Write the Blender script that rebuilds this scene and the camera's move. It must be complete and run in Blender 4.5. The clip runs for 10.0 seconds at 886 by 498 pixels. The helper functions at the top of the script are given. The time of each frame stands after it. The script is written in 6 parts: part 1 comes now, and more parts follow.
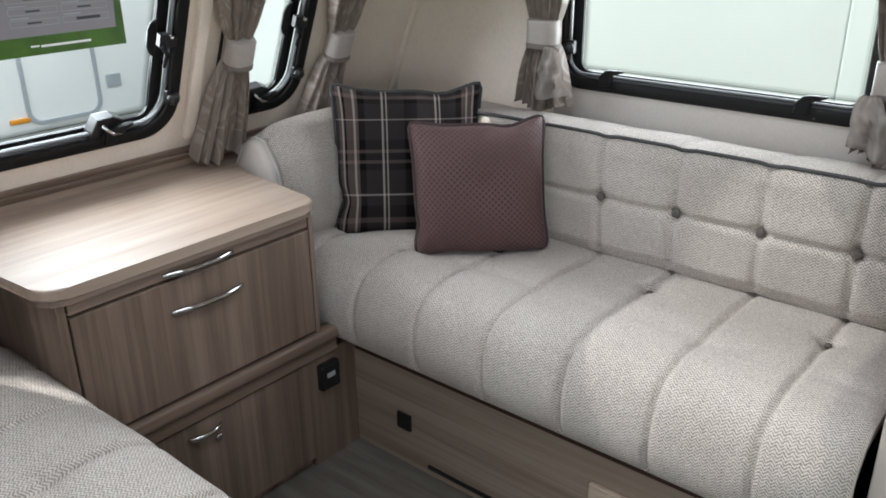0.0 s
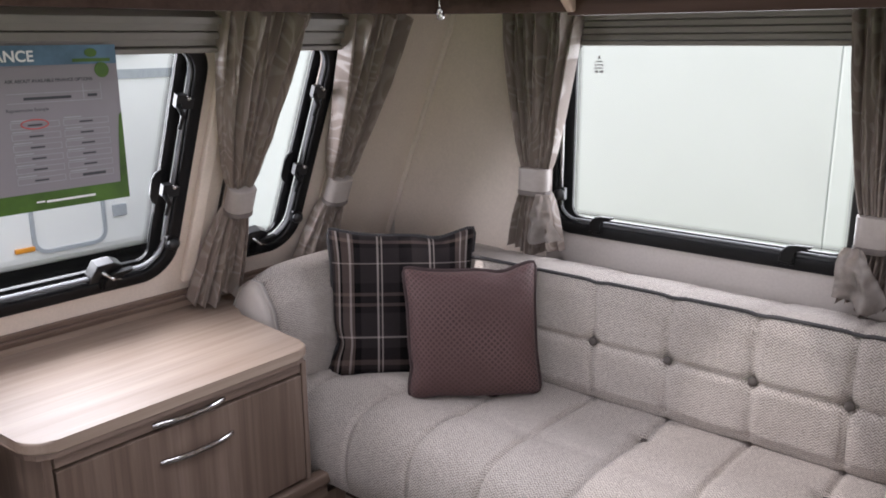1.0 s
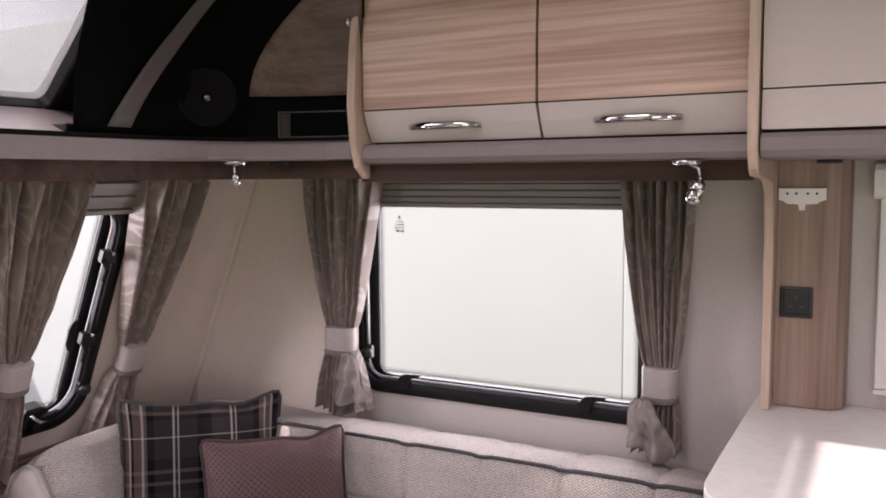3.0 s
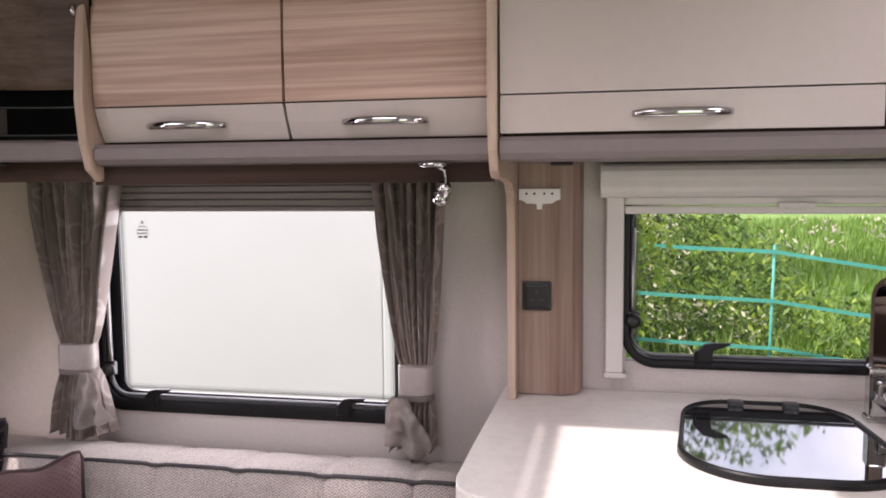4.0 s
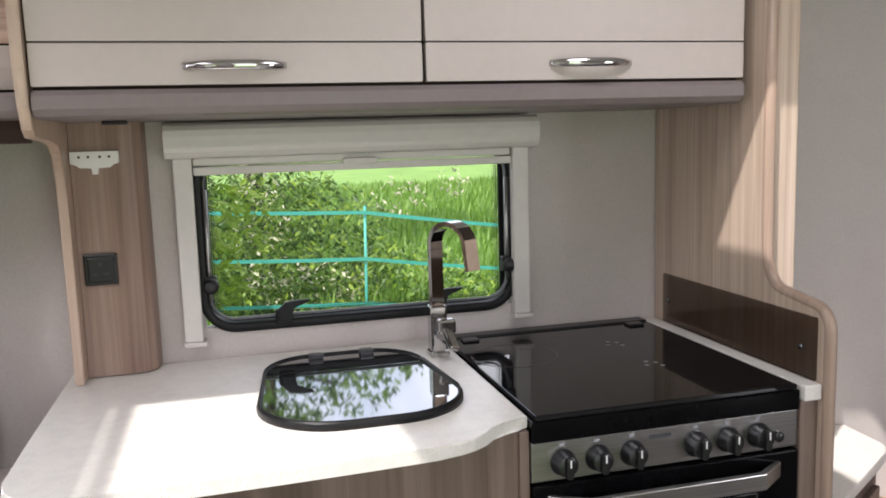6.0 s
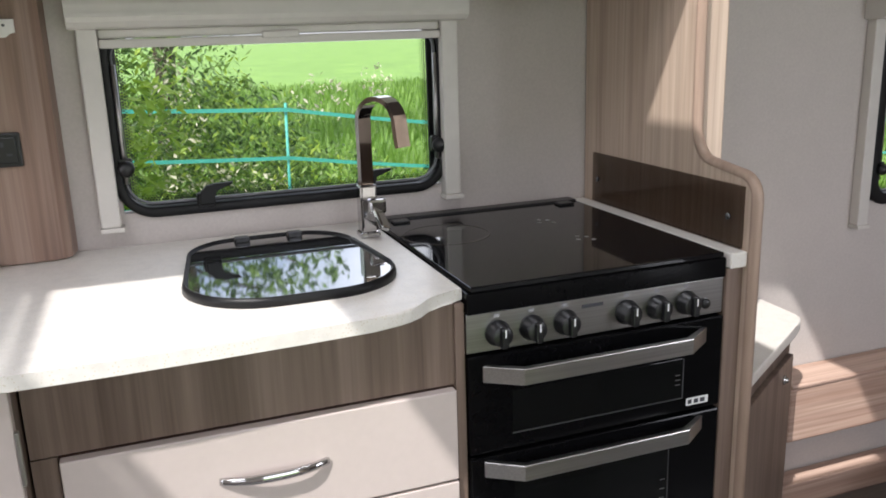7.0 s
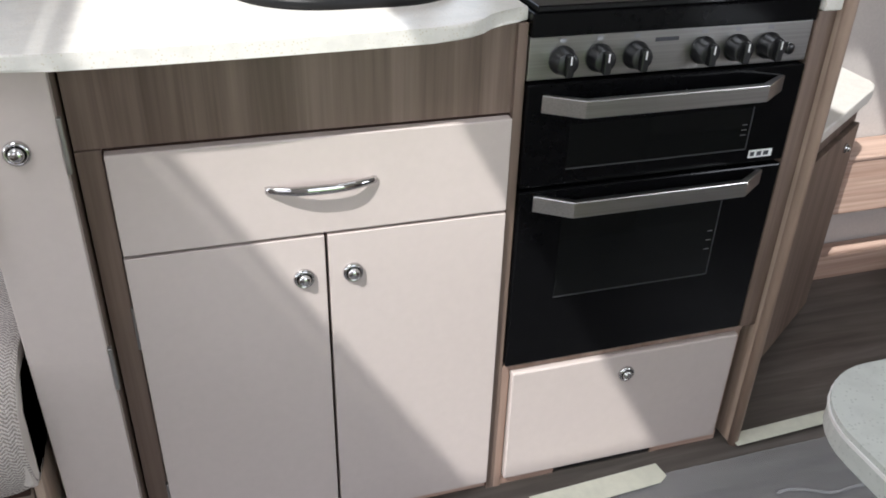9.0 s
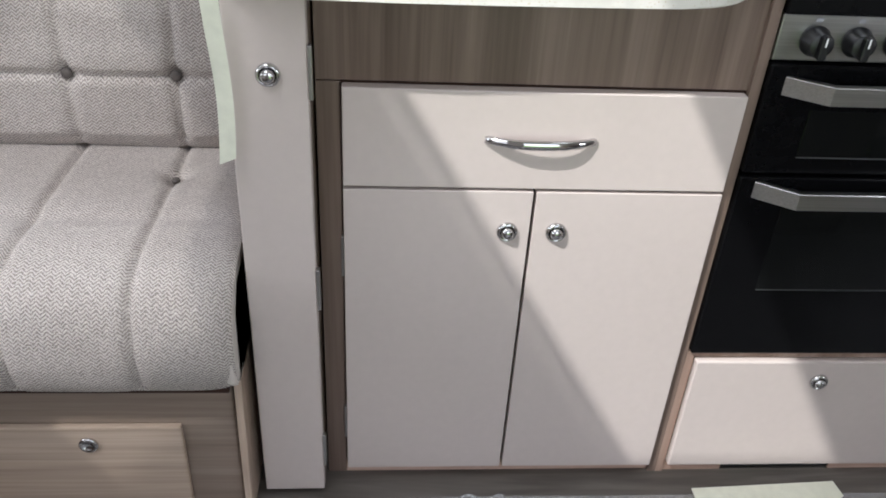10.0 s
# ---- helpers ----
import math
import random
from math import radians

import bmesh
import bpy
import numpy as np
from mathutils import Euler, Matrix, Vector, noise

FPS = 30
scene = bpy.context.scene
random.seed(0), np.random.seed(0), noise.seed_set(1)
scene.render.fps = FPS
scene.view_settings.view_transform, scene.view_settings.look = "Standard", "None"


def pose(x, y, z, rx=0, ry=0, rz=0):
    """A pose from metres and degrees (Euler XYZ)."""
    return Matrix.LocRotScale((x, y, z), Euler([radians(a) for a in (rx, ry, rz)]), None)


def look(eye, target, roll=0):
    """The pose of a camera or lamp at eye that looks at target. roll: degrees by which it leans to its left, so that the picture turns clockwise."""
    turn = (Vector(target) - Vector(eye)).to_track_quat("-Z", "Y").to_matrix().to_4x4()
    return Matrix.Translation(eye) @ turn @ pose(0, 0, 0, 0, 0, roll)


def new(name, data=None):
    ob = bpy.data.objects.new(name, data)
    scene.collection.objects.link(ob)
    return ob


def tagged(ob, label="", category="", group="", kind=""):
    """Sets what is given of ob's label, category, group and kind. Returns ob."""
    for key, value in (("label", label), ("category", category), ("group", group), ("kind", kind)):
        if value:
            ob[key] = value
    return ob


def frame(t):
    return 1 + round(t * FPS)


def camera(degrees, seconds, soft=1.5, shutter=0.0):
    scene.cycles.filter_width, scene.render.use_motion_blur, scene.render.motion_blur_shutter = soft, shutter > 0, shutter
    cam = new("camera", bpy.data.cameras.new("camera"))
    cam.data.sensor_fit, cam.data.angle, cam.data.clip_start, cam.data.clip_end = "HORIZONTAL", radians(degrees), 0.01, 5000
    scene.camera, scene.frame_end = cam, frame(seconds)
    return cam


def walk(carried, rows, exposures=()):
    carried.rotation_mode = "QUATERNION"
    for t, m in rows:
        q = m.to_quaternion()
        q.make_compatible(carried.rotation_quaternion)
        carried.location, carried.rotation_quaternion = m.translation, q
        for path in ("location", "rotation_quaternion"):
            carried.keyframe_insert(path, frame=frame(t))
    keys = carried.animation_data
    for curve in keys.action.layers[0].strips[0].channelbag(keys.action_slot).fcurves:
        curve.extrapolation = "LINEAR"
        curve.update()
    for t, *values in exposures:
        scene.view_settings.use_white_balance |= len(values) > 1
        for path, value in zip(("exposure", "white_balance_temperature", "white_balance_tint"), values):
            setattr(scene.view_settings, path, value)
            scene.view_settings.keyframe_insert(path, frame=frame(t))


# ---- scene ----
cam = camera(56.2, 10.0, soft=1.8)
PATH = [
    (0, (-0.003, 0.004, 1.289), (-1.19, 1.418, 0.52), -0.6),
    (0.5, (-0.002, 0.005, 1.314), (-1.22, 1.465, 0.692), -0.4),
    (1, (0.012, 0.015, 1.349), (-1.234, 1.499, 0.854), -0.4),
    (1.5, (0.015, 0.01, 1.358), (-1.232, 1.533, 1.007), 0.1),
    (2, (0.025, 0.021, 1.373), (-1.204, 1.58, 1.124), 0.2),
    (2.2, (0.029, 0.032, 1.377), (-1.18, 1.61, 1.156), 0.1),
    (3.3, (0.042, 0.081, 1.406), (-0.731, 1.918, 1.231), -0.4),
    (3.5, (0.04, 0.086, 1.406), (-0.62, 1.965, 1.228), -0.3),
    (4, (0.054, 0.102, 1.409), (-0.351, 2.052, 1.225), -0.6),
    (4.5, (0.073, 0.119, 1.406), (-0.044, 2.106, 1.208), -0.9),
    (5, (0.103, 0.121, 1.406), (0.225, 2.107, 1.198), -1.2),
    (5.5, (0.123, 0.132, 1.401), (0.459, 2.091, 1.176), -1.5),
    (5.7, (0.127, 0.136, 1.397), (0.539, 2.078, 1.156), -1.6),
    (6.8, (0.114, 0.168, 1.336), (0.765, 2.009, 0.903), -1.9),
    (7, (0.119, 0.173, 1.327), (0.78, 1.992, 0.826), -1.8),
    (7.5, (0.123, 0.188, 1.305), (0.794, 1.947, 0.63), -1.1),
    (8, (0.122, 0.203, 1.288), (0.773, 1.906, 0.466), -0.3),
    (8.5, (0.115, 0.205, 1.271), (0.716, 1.871, 0.341), 0.6),
    (9, (0.095, 0.222, 1.242), (0.622, 1.863, 0.227), 1.7),
    (9.5, (0.063, 0.232, 1.232), (0.439, 1.872, 0.152), 3.0),
    (10, (0.027, 0.231, 1.23), (0.177, 1.894, 0.129), 3.5),
]
EXPOSURES = [(0.0, 1.24, 6150, 6), (1.0, 1.1, 6330, 18), (2.0, 1.08, 6580, 28), (3.5, 1.15, 6650, 30), (4.5, 1.15, 6560, 27), (5.0, 1.20, 6500, 25), (5.5, 1.29, 6450, 20),
             (7.0, 1.18, 6280, 15), (7.5, 1.22, 6220, 14), (9.0, 1.16, 6120, 12), (10.0, 1.1, 6050, 11)]
walk(cam, [(t, look(e, g, r)) for t, e, g, r in PATH], EXPOSURES)

# ---- world and light ----
SUN = Vector((0.60, 0.50, -1.0)).normalized()
world = bpy.data.worlds.new("sky")
scene.world = world
world.use_nodes = True
wn = world.node_tree.nodes
sky = wn.new("ShaderNodeTexSky")
sky.sky_type = "NISHITA"
sky.sun_disc = False
sky.sun_elevation = radians(52)
sky.dust_density, sky.ozone_density = 5.0, 0.6
sky.sun_rotation = math.atan2(-0.60, -0.50)
# thin bright cloud over the blue
cloud_at, cloud, cover, veil = wn.new("ShaderNodeTexCoord"), wn.new("ShaderNodeTexNoise"), wn.new("ShaderNodeMapRange"), wn.new("ShaderNodeMix")
cloud.inputs["Scale"].default_value, cloud.inputs["Detail"].default_value = 2.2, 6.0
cover.inputs[1].default_value, cover.inputs[2].default_value, cover.inputs[4].default_value = 0.36, 0.60, 0.9
veil.data_type = "RGBA"
veil.inputs[7].default_value = (8.0, 8.1, 8.4, 1)
for a, b in ((cloud_at.outputs["Generated"], cloud.inputs["Vector"]), (cloud.outputs["Fac"], cover.inputs[0]), (cover.outputs[0], veil.inputs[0]),
             (sky.outputs[0], veil.inputs[6]), (veil.outputs[2], wn["Background"].inputs[0])):
    world.node_tree.links.new(a, b)
wn["Background"].inputs[1].default_value = 0.15
sun = new("sun", bpy.data.lights.new("sun", "SUN"))
sun.data.energy, sun.data.angle, sun.data.color = 3.2, radians(0.8), (1.0, 0.95, 0.88)
sun.matrix_world = look((-6, -5, 10), tuple(Vector((-6, -5, 10)) + SUN))


def window_light(name, at, target, w, h, watts):
    """Sky light entering through an opening."""
    ob = new(name, bpy.data.lights.new(name, "AREA"))
    ob.data.shape, ob.data.size, ob.data.size_y, ob.data.energy = "RECTANGLE", w, h, watts
    ob.data.color = (0.95, 0.97, 1.0)
    ob.matrix_world = look(at, target)
    return ob


window_light("side_window_light", (-0.78, 1.93, 1.10), (-0.78, 0.5, 1.0), 0.66, 0.42, 3.0)
window_light("front_window_light", (-1.98, 0.81, 1.16), (0.0, 0.81, 0.62), 0.60, 0.55, 8.0)
window_light("doorway_light", (0.55, -0.30, 1.15), (0.55, 1.5, 0.95), 0.70, 1.5, 1.5)
window_light("near_window_light", (-0.78, -0.30, 1.10), (-0.78, 1.5, 1.0), 0.66, 0.42, 0.2)
window_light("rear_window_light", (2.26, -0.30, 1.10), (2.26, 1.5, 0.8), 0.66, 0.46, 5.0)
# the rooflights shine down through deep frames
window_light("rooflight_light", (-0.45, 0.72, 1.99), (-0.45, 0.72, 0.0), 0.42, 0.72, 2.4).data.spread = radians(138)
# the sunroof lights the lounge through its mesh blind
window_light("sunroof_light", (-1.235, 0.81, 1.715), (-0.90, 0.81, 1.36), 0.66, 0.42, 0.9)
window_light("small_rooflight_light", (0.77, 1.03, 1.99), (0.77, 1.03, 0.0), 0.34, 0.34, 1.5)

# ---- materials ----
def material(name, rough=0.5, metal=0.0, colour=(0.5, 0.5, 0.5)):
    m = bpy.data.materials.new(name)
    m.use_nodes = True
    b = m.node_tree.nodes["Principled BSDF"]
    b.inputs["Base Color"].default_value = (*colour, 1)
    b.inputs["Roughness"].default_value = rough
    b.inputs["Metallic"].default_value = metal
    return m, m.node_tree.nodes, m.node_tree.links, b


def coords(nodes, links, scale=(1, 1, 1), turn=(0, 0, 0), source="Object"):
    tc, mp = nodes.new("ShaderNodeTexCoord"), nodes.new("ShaderNodeMapping")
    mp.inputs["Scale"].default_value = scale
    mp.inputs["Rotation"].default_value = turn
    links.new(tc.outputs[source], mp.inputs[0])
    return mp.outputs[0]


def noise_tex(nodes, links, vec, scale, detail=4.0, rough=0.55, distort=0.0):
    n = nodes.new("ShaderNodeTexNoise")
    n.inputs["Scale"].default_value, n.inputs["Detail"].default_value = scale, detail
    n.inputs["Roughness"].default_value, n.inputs["Distortion"].default_value = rough, distort
    links.new(vec, n.inputs["Vector"])
    return n.outputs["Fac"]


def ramp(nodes, links, fac, stops):
    r = nodes.new("ShaderNodeValToRGB")
    while len(r.color_ramp.elements) < len(stops):
        r.color_ramp.elements.new(0.5)
    for e, (p, c) in zip(r.color_ramp.elements, stops):
        e.position, e.color = p, (*c, 1)
    links.new(fac, r.inputs[0])
    return r.outputs[0]


def mix(nodes, links, a, b, fac, kind="MIX"):
    n = nodes.new("ShaderNodeMix")
    n.data_type, n.blend_type = "RGBA", kind
    for sock, v in ((n.inputs[0], fac), (n.inputs[6], a), (n.inputs[7], b)):
        if isinstance(v, (int, float)):
            sock.default_value = v
        elif isinstance(v, tuple):
            sock.default_value = (*v, 1)
        else:
            links.new(v, sock)
    return n.outputs[2]


def bump(nodes, links, b, height, strength, dist=0.002):
    n = nodes.new("ShaderNodeBump")
    n.inputs["Strength"].default_value, n.inputs["Distance"].default_value = strength, dist
    links.new(height, n.inputs["Height"])
    links.new(n.outputs[0], b.inputs["Normal"])


def wood_material(name, axis, tones, rough=0.42, fine=1.0):
    """Laminate with long streaks of grain along one axis."""
    m, n, l, b = material(name, rough)
    sc = [22.0 * fine] * 3
    sc[axis] = 0.9
    v = coords(n, l, tuple(sc))
    broad = noise_tex(n, l, v, 1.0, 5, 0.6, 0.4)
    sc2 = [110.0 * fine] * 3
    sc2[axis] = 2.0
    thin = noise_tex(n, l, coords(n, l, tuple(sc2)), 1.0, 3, 0.6, 0.2)
    c = ramp(n, l, broad, ((0.22, tones[0]), (0.42, tones[1]), (0.58, tones[2]), (0.80, tones[3])))
    g = ramp(n, l, thin, ((0.30, (0.70, 0.68, 0.66)), (0.60, (1, 1, 1))))
    l.new(mix(n, l, c, g, 0.75, "MULTIPLY"), b.inputs["Base Color"])
    bump(n, l, b, thin, 0.12, 0.0006)
    b.inputs["Specular IOR Level"].default_value = 0.4
    return m


ASH = ((0.088, 0.058, 0.045), (0.148, 0.103, 0.080), (0.208, 0.150, 0.120), (0.262, 0.195, 0.160))
WARM = ((0.225, 0.137, 0.103), (0.375, 0.248, 0.190), (0.50, 0.358, 0.288), (0.58, 0.44, 0.363))
PALE = ((0.27, 0.195, 0.15), (0.33, 0.25, 0.198), (0.375, 0.292, 0.235), (0.41, 0.325, 0.265))
wood_v = wood_material("ash_laminate_upright", 2, ASH)
wood_column = wood_material("warm_ash_upright", 2, tuple(tuple(q * 0.74 for q in c) for c in WARM))
wood_x = wood_material("ash_laminate_long", 0, tuple(tuple(q * 1.2 for q in c) for c in WARM), 0.42, 1.3)
wood_y = wood_material("ash_laminate_across", 1, ASH)
wood_top = wood_material("pale_ash_top", 1, PALE, 0.5, 0.5)
wood_side = wood_material("pale_ash_upright", 2, ((0.36, 0.26, 0.19), (0.46, 0.35, 0.27), (0.54, 0.43, 0.34), (0.58, 0.47, 0.38)))
# one laminate in two tones: shade in the plinth colour, light in the flap
wood_bench = wood_material("shaded_bench_laminate", 0, ((0.19, 0.138, 0.106), (0.24, 0.183, 0.142), (0.29, 0.228, 0.183), (0.325, 0.258, 0.208)))
wood_flap = wood_material("lit_bench_laminate", 0, ((0.36, 0.27, 0.20), (0.44, 0.34, 0.262), (0.51, 0.405, 0.318), (0.55, 0.445, 0.355)))
wood_corner = wood_material("brown_corner_laminate", 0, tuple(tuple(q * 0.6 for q in c) for c in WARM))
wood_dark = wood_material("dark_oak_rail", 0, ((0.026, 0.013, 0.009), (0.042, 0.022, 0.016), (0.060, 0.034, 0.025), (0.074, 0.044, 0.033)), 0.5)
wood_dark.node_tree.nodes["Principled BSDF"].inputs["Specular IOR Level"].default_value = 0.15
wood_edge_mid = wood_material("brown_edging", 2, ((0.27, 0.185, 0.14), (0.33, 0.235, 0.18), (0.39, 0.285, 0.222), (0.43, 0.325, 0.255)), 0.4, 0.5)
edge_wood = wood_material("wood_edging", 2, ((0.40, 0.28, 0.21), (0.48, 0.35, 0.27), (0.54, 0.41, 0.32), (0.58, 0.45, 0.36)), 0.4, 0.5)


def plain(name, colour, rough=0.5, metal=0.0, mottle=0.08, scale=30, relief=0.05, spec=None):
    m, n, l, b = material(name, rough, metal, colour)
    v = coords(n, l)
    f = noise_tex(n, l, v, scale, 5)
    big = noise_tex(n, l, v, scale * 0.08, 3)
    lo = tuple(c * (1 - mottle) for c in colour)
    hi = tuple(min(1, c * (1 + mottle)) for c in colour)
    c1 = ramp(n, l, f, ((0.3, lo), (0.7, hi)))
    c2 = ramp(n, l, big, ((0.3, (1 - mottle,) * 3), (0.7, (1, 1, 1))))
    l.new(mix(n, l, c1, c2, 0.8, "MULTIPLY"), b.inputs["Base Color"])
    rr = n.new("ShaderNodeMapRange")
    rr.inputs[3].default_value, rr.inputs[4].default_value = max(0.02, rough * 0.85), min(1, rough * 1.15)
    l.new(big, rr.inputs[0])
    l.new(rr.outputs[0], b.inputs["Roughness"])
    if relief:
        bump(n, l, b, f, relief, 0.001)
    if spec is not None:
        b.inputs["Specular IOR Level"].default_value = spec
    return m


wall_paint = plain("wall_board", (0.53, 0.485, 0.455), 0.6, mottle=0.05, scale=160, relief=0.12)
wall_cream = plain("front_wall_board", (0.72, 0.625, 0.545), 0.55, mottle=0.05, scale=160, relief=0.10)
ceiling_paint = plain("ceiling_board", (0.66, 0.64, 0.61), 0.7)
door_white = plain("satin_taupe_white", (0.545, 0.475, 0.440), 0.32, mottle=0.02, scale=60, relief=0.02)
rail_lilac = plain("taupe_rail", (0.205, 0.168, 0.164), 0.45, mottle=0.04, scale=60)
blind_grey = plain("blind_cassette", (0.20, 0.18, 0.163), 0.5, mottle=0.03, scale=40)
blind_white = plain("blind_white", (0.60, 0.57, 0.53), 0.45, mottle=0.03, scale=40)
rubber = plain("black_rubber", (0.006, 0.006, 0.0065), 0.42, mottle=0.2, scale=60, spec=0.25)
plastic_black = plain("black_plastic", (0.010, 0.010, 0.011), 0.32, mottle=0.15, scale=80)
panel_black = plain("black_fabric_panel", (0.005, 0.0047, 0.0047), 0.9, mottle=0.3, scale=240, relief=0.3, spec=0.12)
hob_glass = plain("black_glass", (0.006, 0.006, 0.007), 0.05, mottle=0.1, scale=20, relief=0, spec=0.38)
oven_glass = plain("oven_window", (0.006, 0.0065, 0.0065), 0.06, mottle=0.1, scale=20, relief=0, spec=0.25)
enamel = plain("black_enamel", (0.004, 0.004, 0.0045), 0.14, mottle=0.1, scale=60, relief=0, spec=0.13)
sink_glass = plain("mirror_tinted_glass", (0.012, 0.013, 0.014), 0.03, mottle=0.1, scale=20, relief=0, spec=1.0)
sink_glass.node_tree.nodes["Principled BSDF"].inputs["IOR"].default_value = 3.2
smoked = plain("smoked_guard", (0.085, 0.072, 0.064), 0.08, mottle=0.1, scale=10, relief=0)
chrome = plain("chrome", (0.56, 0.55, 0.55), 0.07, 1.0, mottle=0.03, scale=20, relief=0)
seal_grey = plain("seal_grey", (0.16, 0.165, 0.175), 0.65, mottle=0.1, scale=40)
hinge_steel = plain("hinge_steel", (0.45, 0.44, 0.43), 0.35, 1.0)
white_plastic = plain("white_plastic", (0.78, 0.76, 0.73), 0.4, mottle=0.02)
tape_mat = plain("masking_tape", (0.70, 0.70, 0.58), 0.7, mottle=0.06, scale=50, relief=0.15)
tree_bark = plain("bark", (0.07, 0.05, 0.035), 0.9, mottle=0.4, scale=20, relief=0.5)
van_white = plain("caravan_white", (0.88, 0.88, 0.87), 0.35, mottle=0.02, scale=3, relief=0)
# neighbour's white paint, darkened in these colours so its sunlit side doesn't clip
van_side = plain("sunlit_white_toned_down", (0.53, 0.578, 0.570), 0.35, mottle=0.03, scale=2, relief=0)
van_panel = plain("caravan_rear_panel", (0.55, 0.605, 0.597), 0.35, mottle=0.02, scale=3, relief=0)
van_grey = plain("caravan_grey", (0.42, 0.45, 0.48), 0.4)
amber = plain("amber_lens", (0.80, 0.32, 0.03), 0.25)
blue_plastic = plain("blue_plastic", (0.02, 0.10, 0.55), 0.4)
tape_teal = plain("teal_fence_tape", (0.045, 0.31, 0.245), 0.55)
piping_grey = plain("piping_grey", (0.055, 0.052, 0.055), 0.8, mottle=0.2, scale=200)
piping_mauve = plain("piping_mauve", (0.040, 0.020, 0.021), 0.7, mottle=0.2, scale=200)
tie_edge = plain("tieback_edge", (0.15, 0.125, 0.115), 0.6, mottle=0.1, scale=90)
button_grey = plain("button_grey", (0.10, 0.085, 0.078), 0.8, mottle=0.2, scale=200)
tie_mat = plain("tieback_satin", (0.36, 0.318, 0.295), 0.45, mottle=0.05, scale=90)
ink = plain("ink", (0.05, 0.05, 0.06), 0.7, relief=0)
paper = plain("poster_paper", (0.25, 0.225, 0.25), 0.5, relief=0, mottle=0.02)
paper_green = plain("poster_green", (0.055, 0.125, 0.012), 0.5, relief=0, mottle=0.35, scale=14)
paper_sky = plain("poster_blue", (0.09, 0.17, 0.25), 0.5, relief=0, mottle=0.35, scale=14)
ink_red = plain("ink_red", (0.60, 0.06, 0.05), 0.6, relief=0)
dark_chrome = plain("dark_chrome", (0.16, 0.16, 0.17), 0.12, 1.0, mottle=0.05, scale=20, relief=0)
oven_line = plain("oven_window_line", (0.05, 0.05, 0.053), 0.4, relief=0)
cubby_lip = plain("glossy_lip", (0.10, 0.115, 0.11), 0.15, relief=0)
ink_grey = plain("ink_grey", (0.35, 0.35, 0.38), 0.6, relief=0)
ink_white = plain("ink_white", (0.85, 0.85, 0.85), 0.6, relief=0)


def brushed(name="brushed_steel", k=1.0):
    m, n, l, b = material(name, 0.30, 1.0, (0.62, 0.61, 0.59))
    f = noise_tex(n, l, coords(n, l, (3, 400, 400)), 1.0, 3)
    l.new(ramp(n, l, f, ((0.3, (0.54 * k, 0.53 * k, 0.51 * k)), (0.7, (0.68 * k, 0.67 * k, 0.65 * k)))), b.inputs["Base Color"])
    bump(n, l, b, f, 0.10, 0.0004)
    return m


steel = brushed()
panel_steel = brushed("darker_brushed_steel", 0.66)


def worktop_material(name, base, speck):
    m, n, l, b = material(name, 0.30, 0, base)
    v = coords(n, l)
    vor = n.new("ShaderNodeTexVoronoi")
    vor.inputs["Scale"].default_value = 210
    l.new(v, vor.inputs["Vector"])
    s = ramp(n, l, vor.outputs["Distance"], ((0.10, speck), (0.30, base)))
    big = noise_tex(n, l, v, 40, 5)
    c = mix(n, l, s, tuple(x * 0.9 for x in base), ramp(n, l, big, ((0.45, (0, 0, 0)), (0.7, (1, 1, 1)))))
    l.new(c, b.inputs["Base Color"])
    return m


worktop_mat = worktop_material("white_speckled_worktop", (0.74, 0.71, 0.66), (0.60, 0.53, 0.42))
table_mat = worktop_material("grey_speckled_top", (0.52, 0.53, 0.49), (0.36, 0.37, 0.34))


def fabric_material(name, base, dark, scale=150):
    """Cream upholstery with a small herringbone weave."""
    m, n, l, b = material(name, 0.92, 0, base)
    tc = n.new("ShaderNodeTexCoord")
    uv = tc.outputs["UV"]
    sep = n.new("ShaderNodeSeparateXYZ")
    l.new(uv, sep.inputs[0])

    def op(kind, a, c=None):
        o = n.new("ShaderNodeMath")
        o.operation = kind
        for i, v in enumerate((a, c)):
            if v is None:
                continue
            if isinstance(v, (int, float)):
                o.inputs[i].default_value = v
            else:
                l.new(v, o.inputs[i])
        return o.outputs[0]

    wob = noise_tex(n, l, uv, 320, 2)
    col = op("MULTIPLY", sep.outputs[0], scale * 1.55)
    tri = op("PINGPONG", col, 1.0)
    row = op("ADD", op("ADD", op("MULTIPLY", sep.outputs[1], scale * 1.7), op("MULTIPLY", tri, 1.1)), op("MULTIPLY", wob, 1.25))
    w = op("PINGPONG", row, 0.5)
    height = op("MULTIPLY", w, 2.0)
    fuzz = noise_tex(n, l, uv, 900, 2)
    big = noise_tex(n, l, uv, 6, 4)
    h2 = op("ADD", op("MULTIPLY", height, 0.72), op("MULTIPLY", fuzz, 0.55))
    c = ramp(n, l, h2, ((0.36, dark), (0.74, tuple((p + 2 * q) / 3 for p, q in zip(dark, base))), (1.0, base)))
    c2 = ramp(n, l, big, ((0.3, (0.90, 0.89, 0.88)), (0.7, (1, 1, 1))))
    l.new(mix(n, l, c, c2, 1.0, "MULTIPLY"), b.inputs["Base Color"])
    b.inputs["Sheen Weight"].default_value = 0.08
    bump(n, l, b, h2, 0.85, 0.0025)
    return m


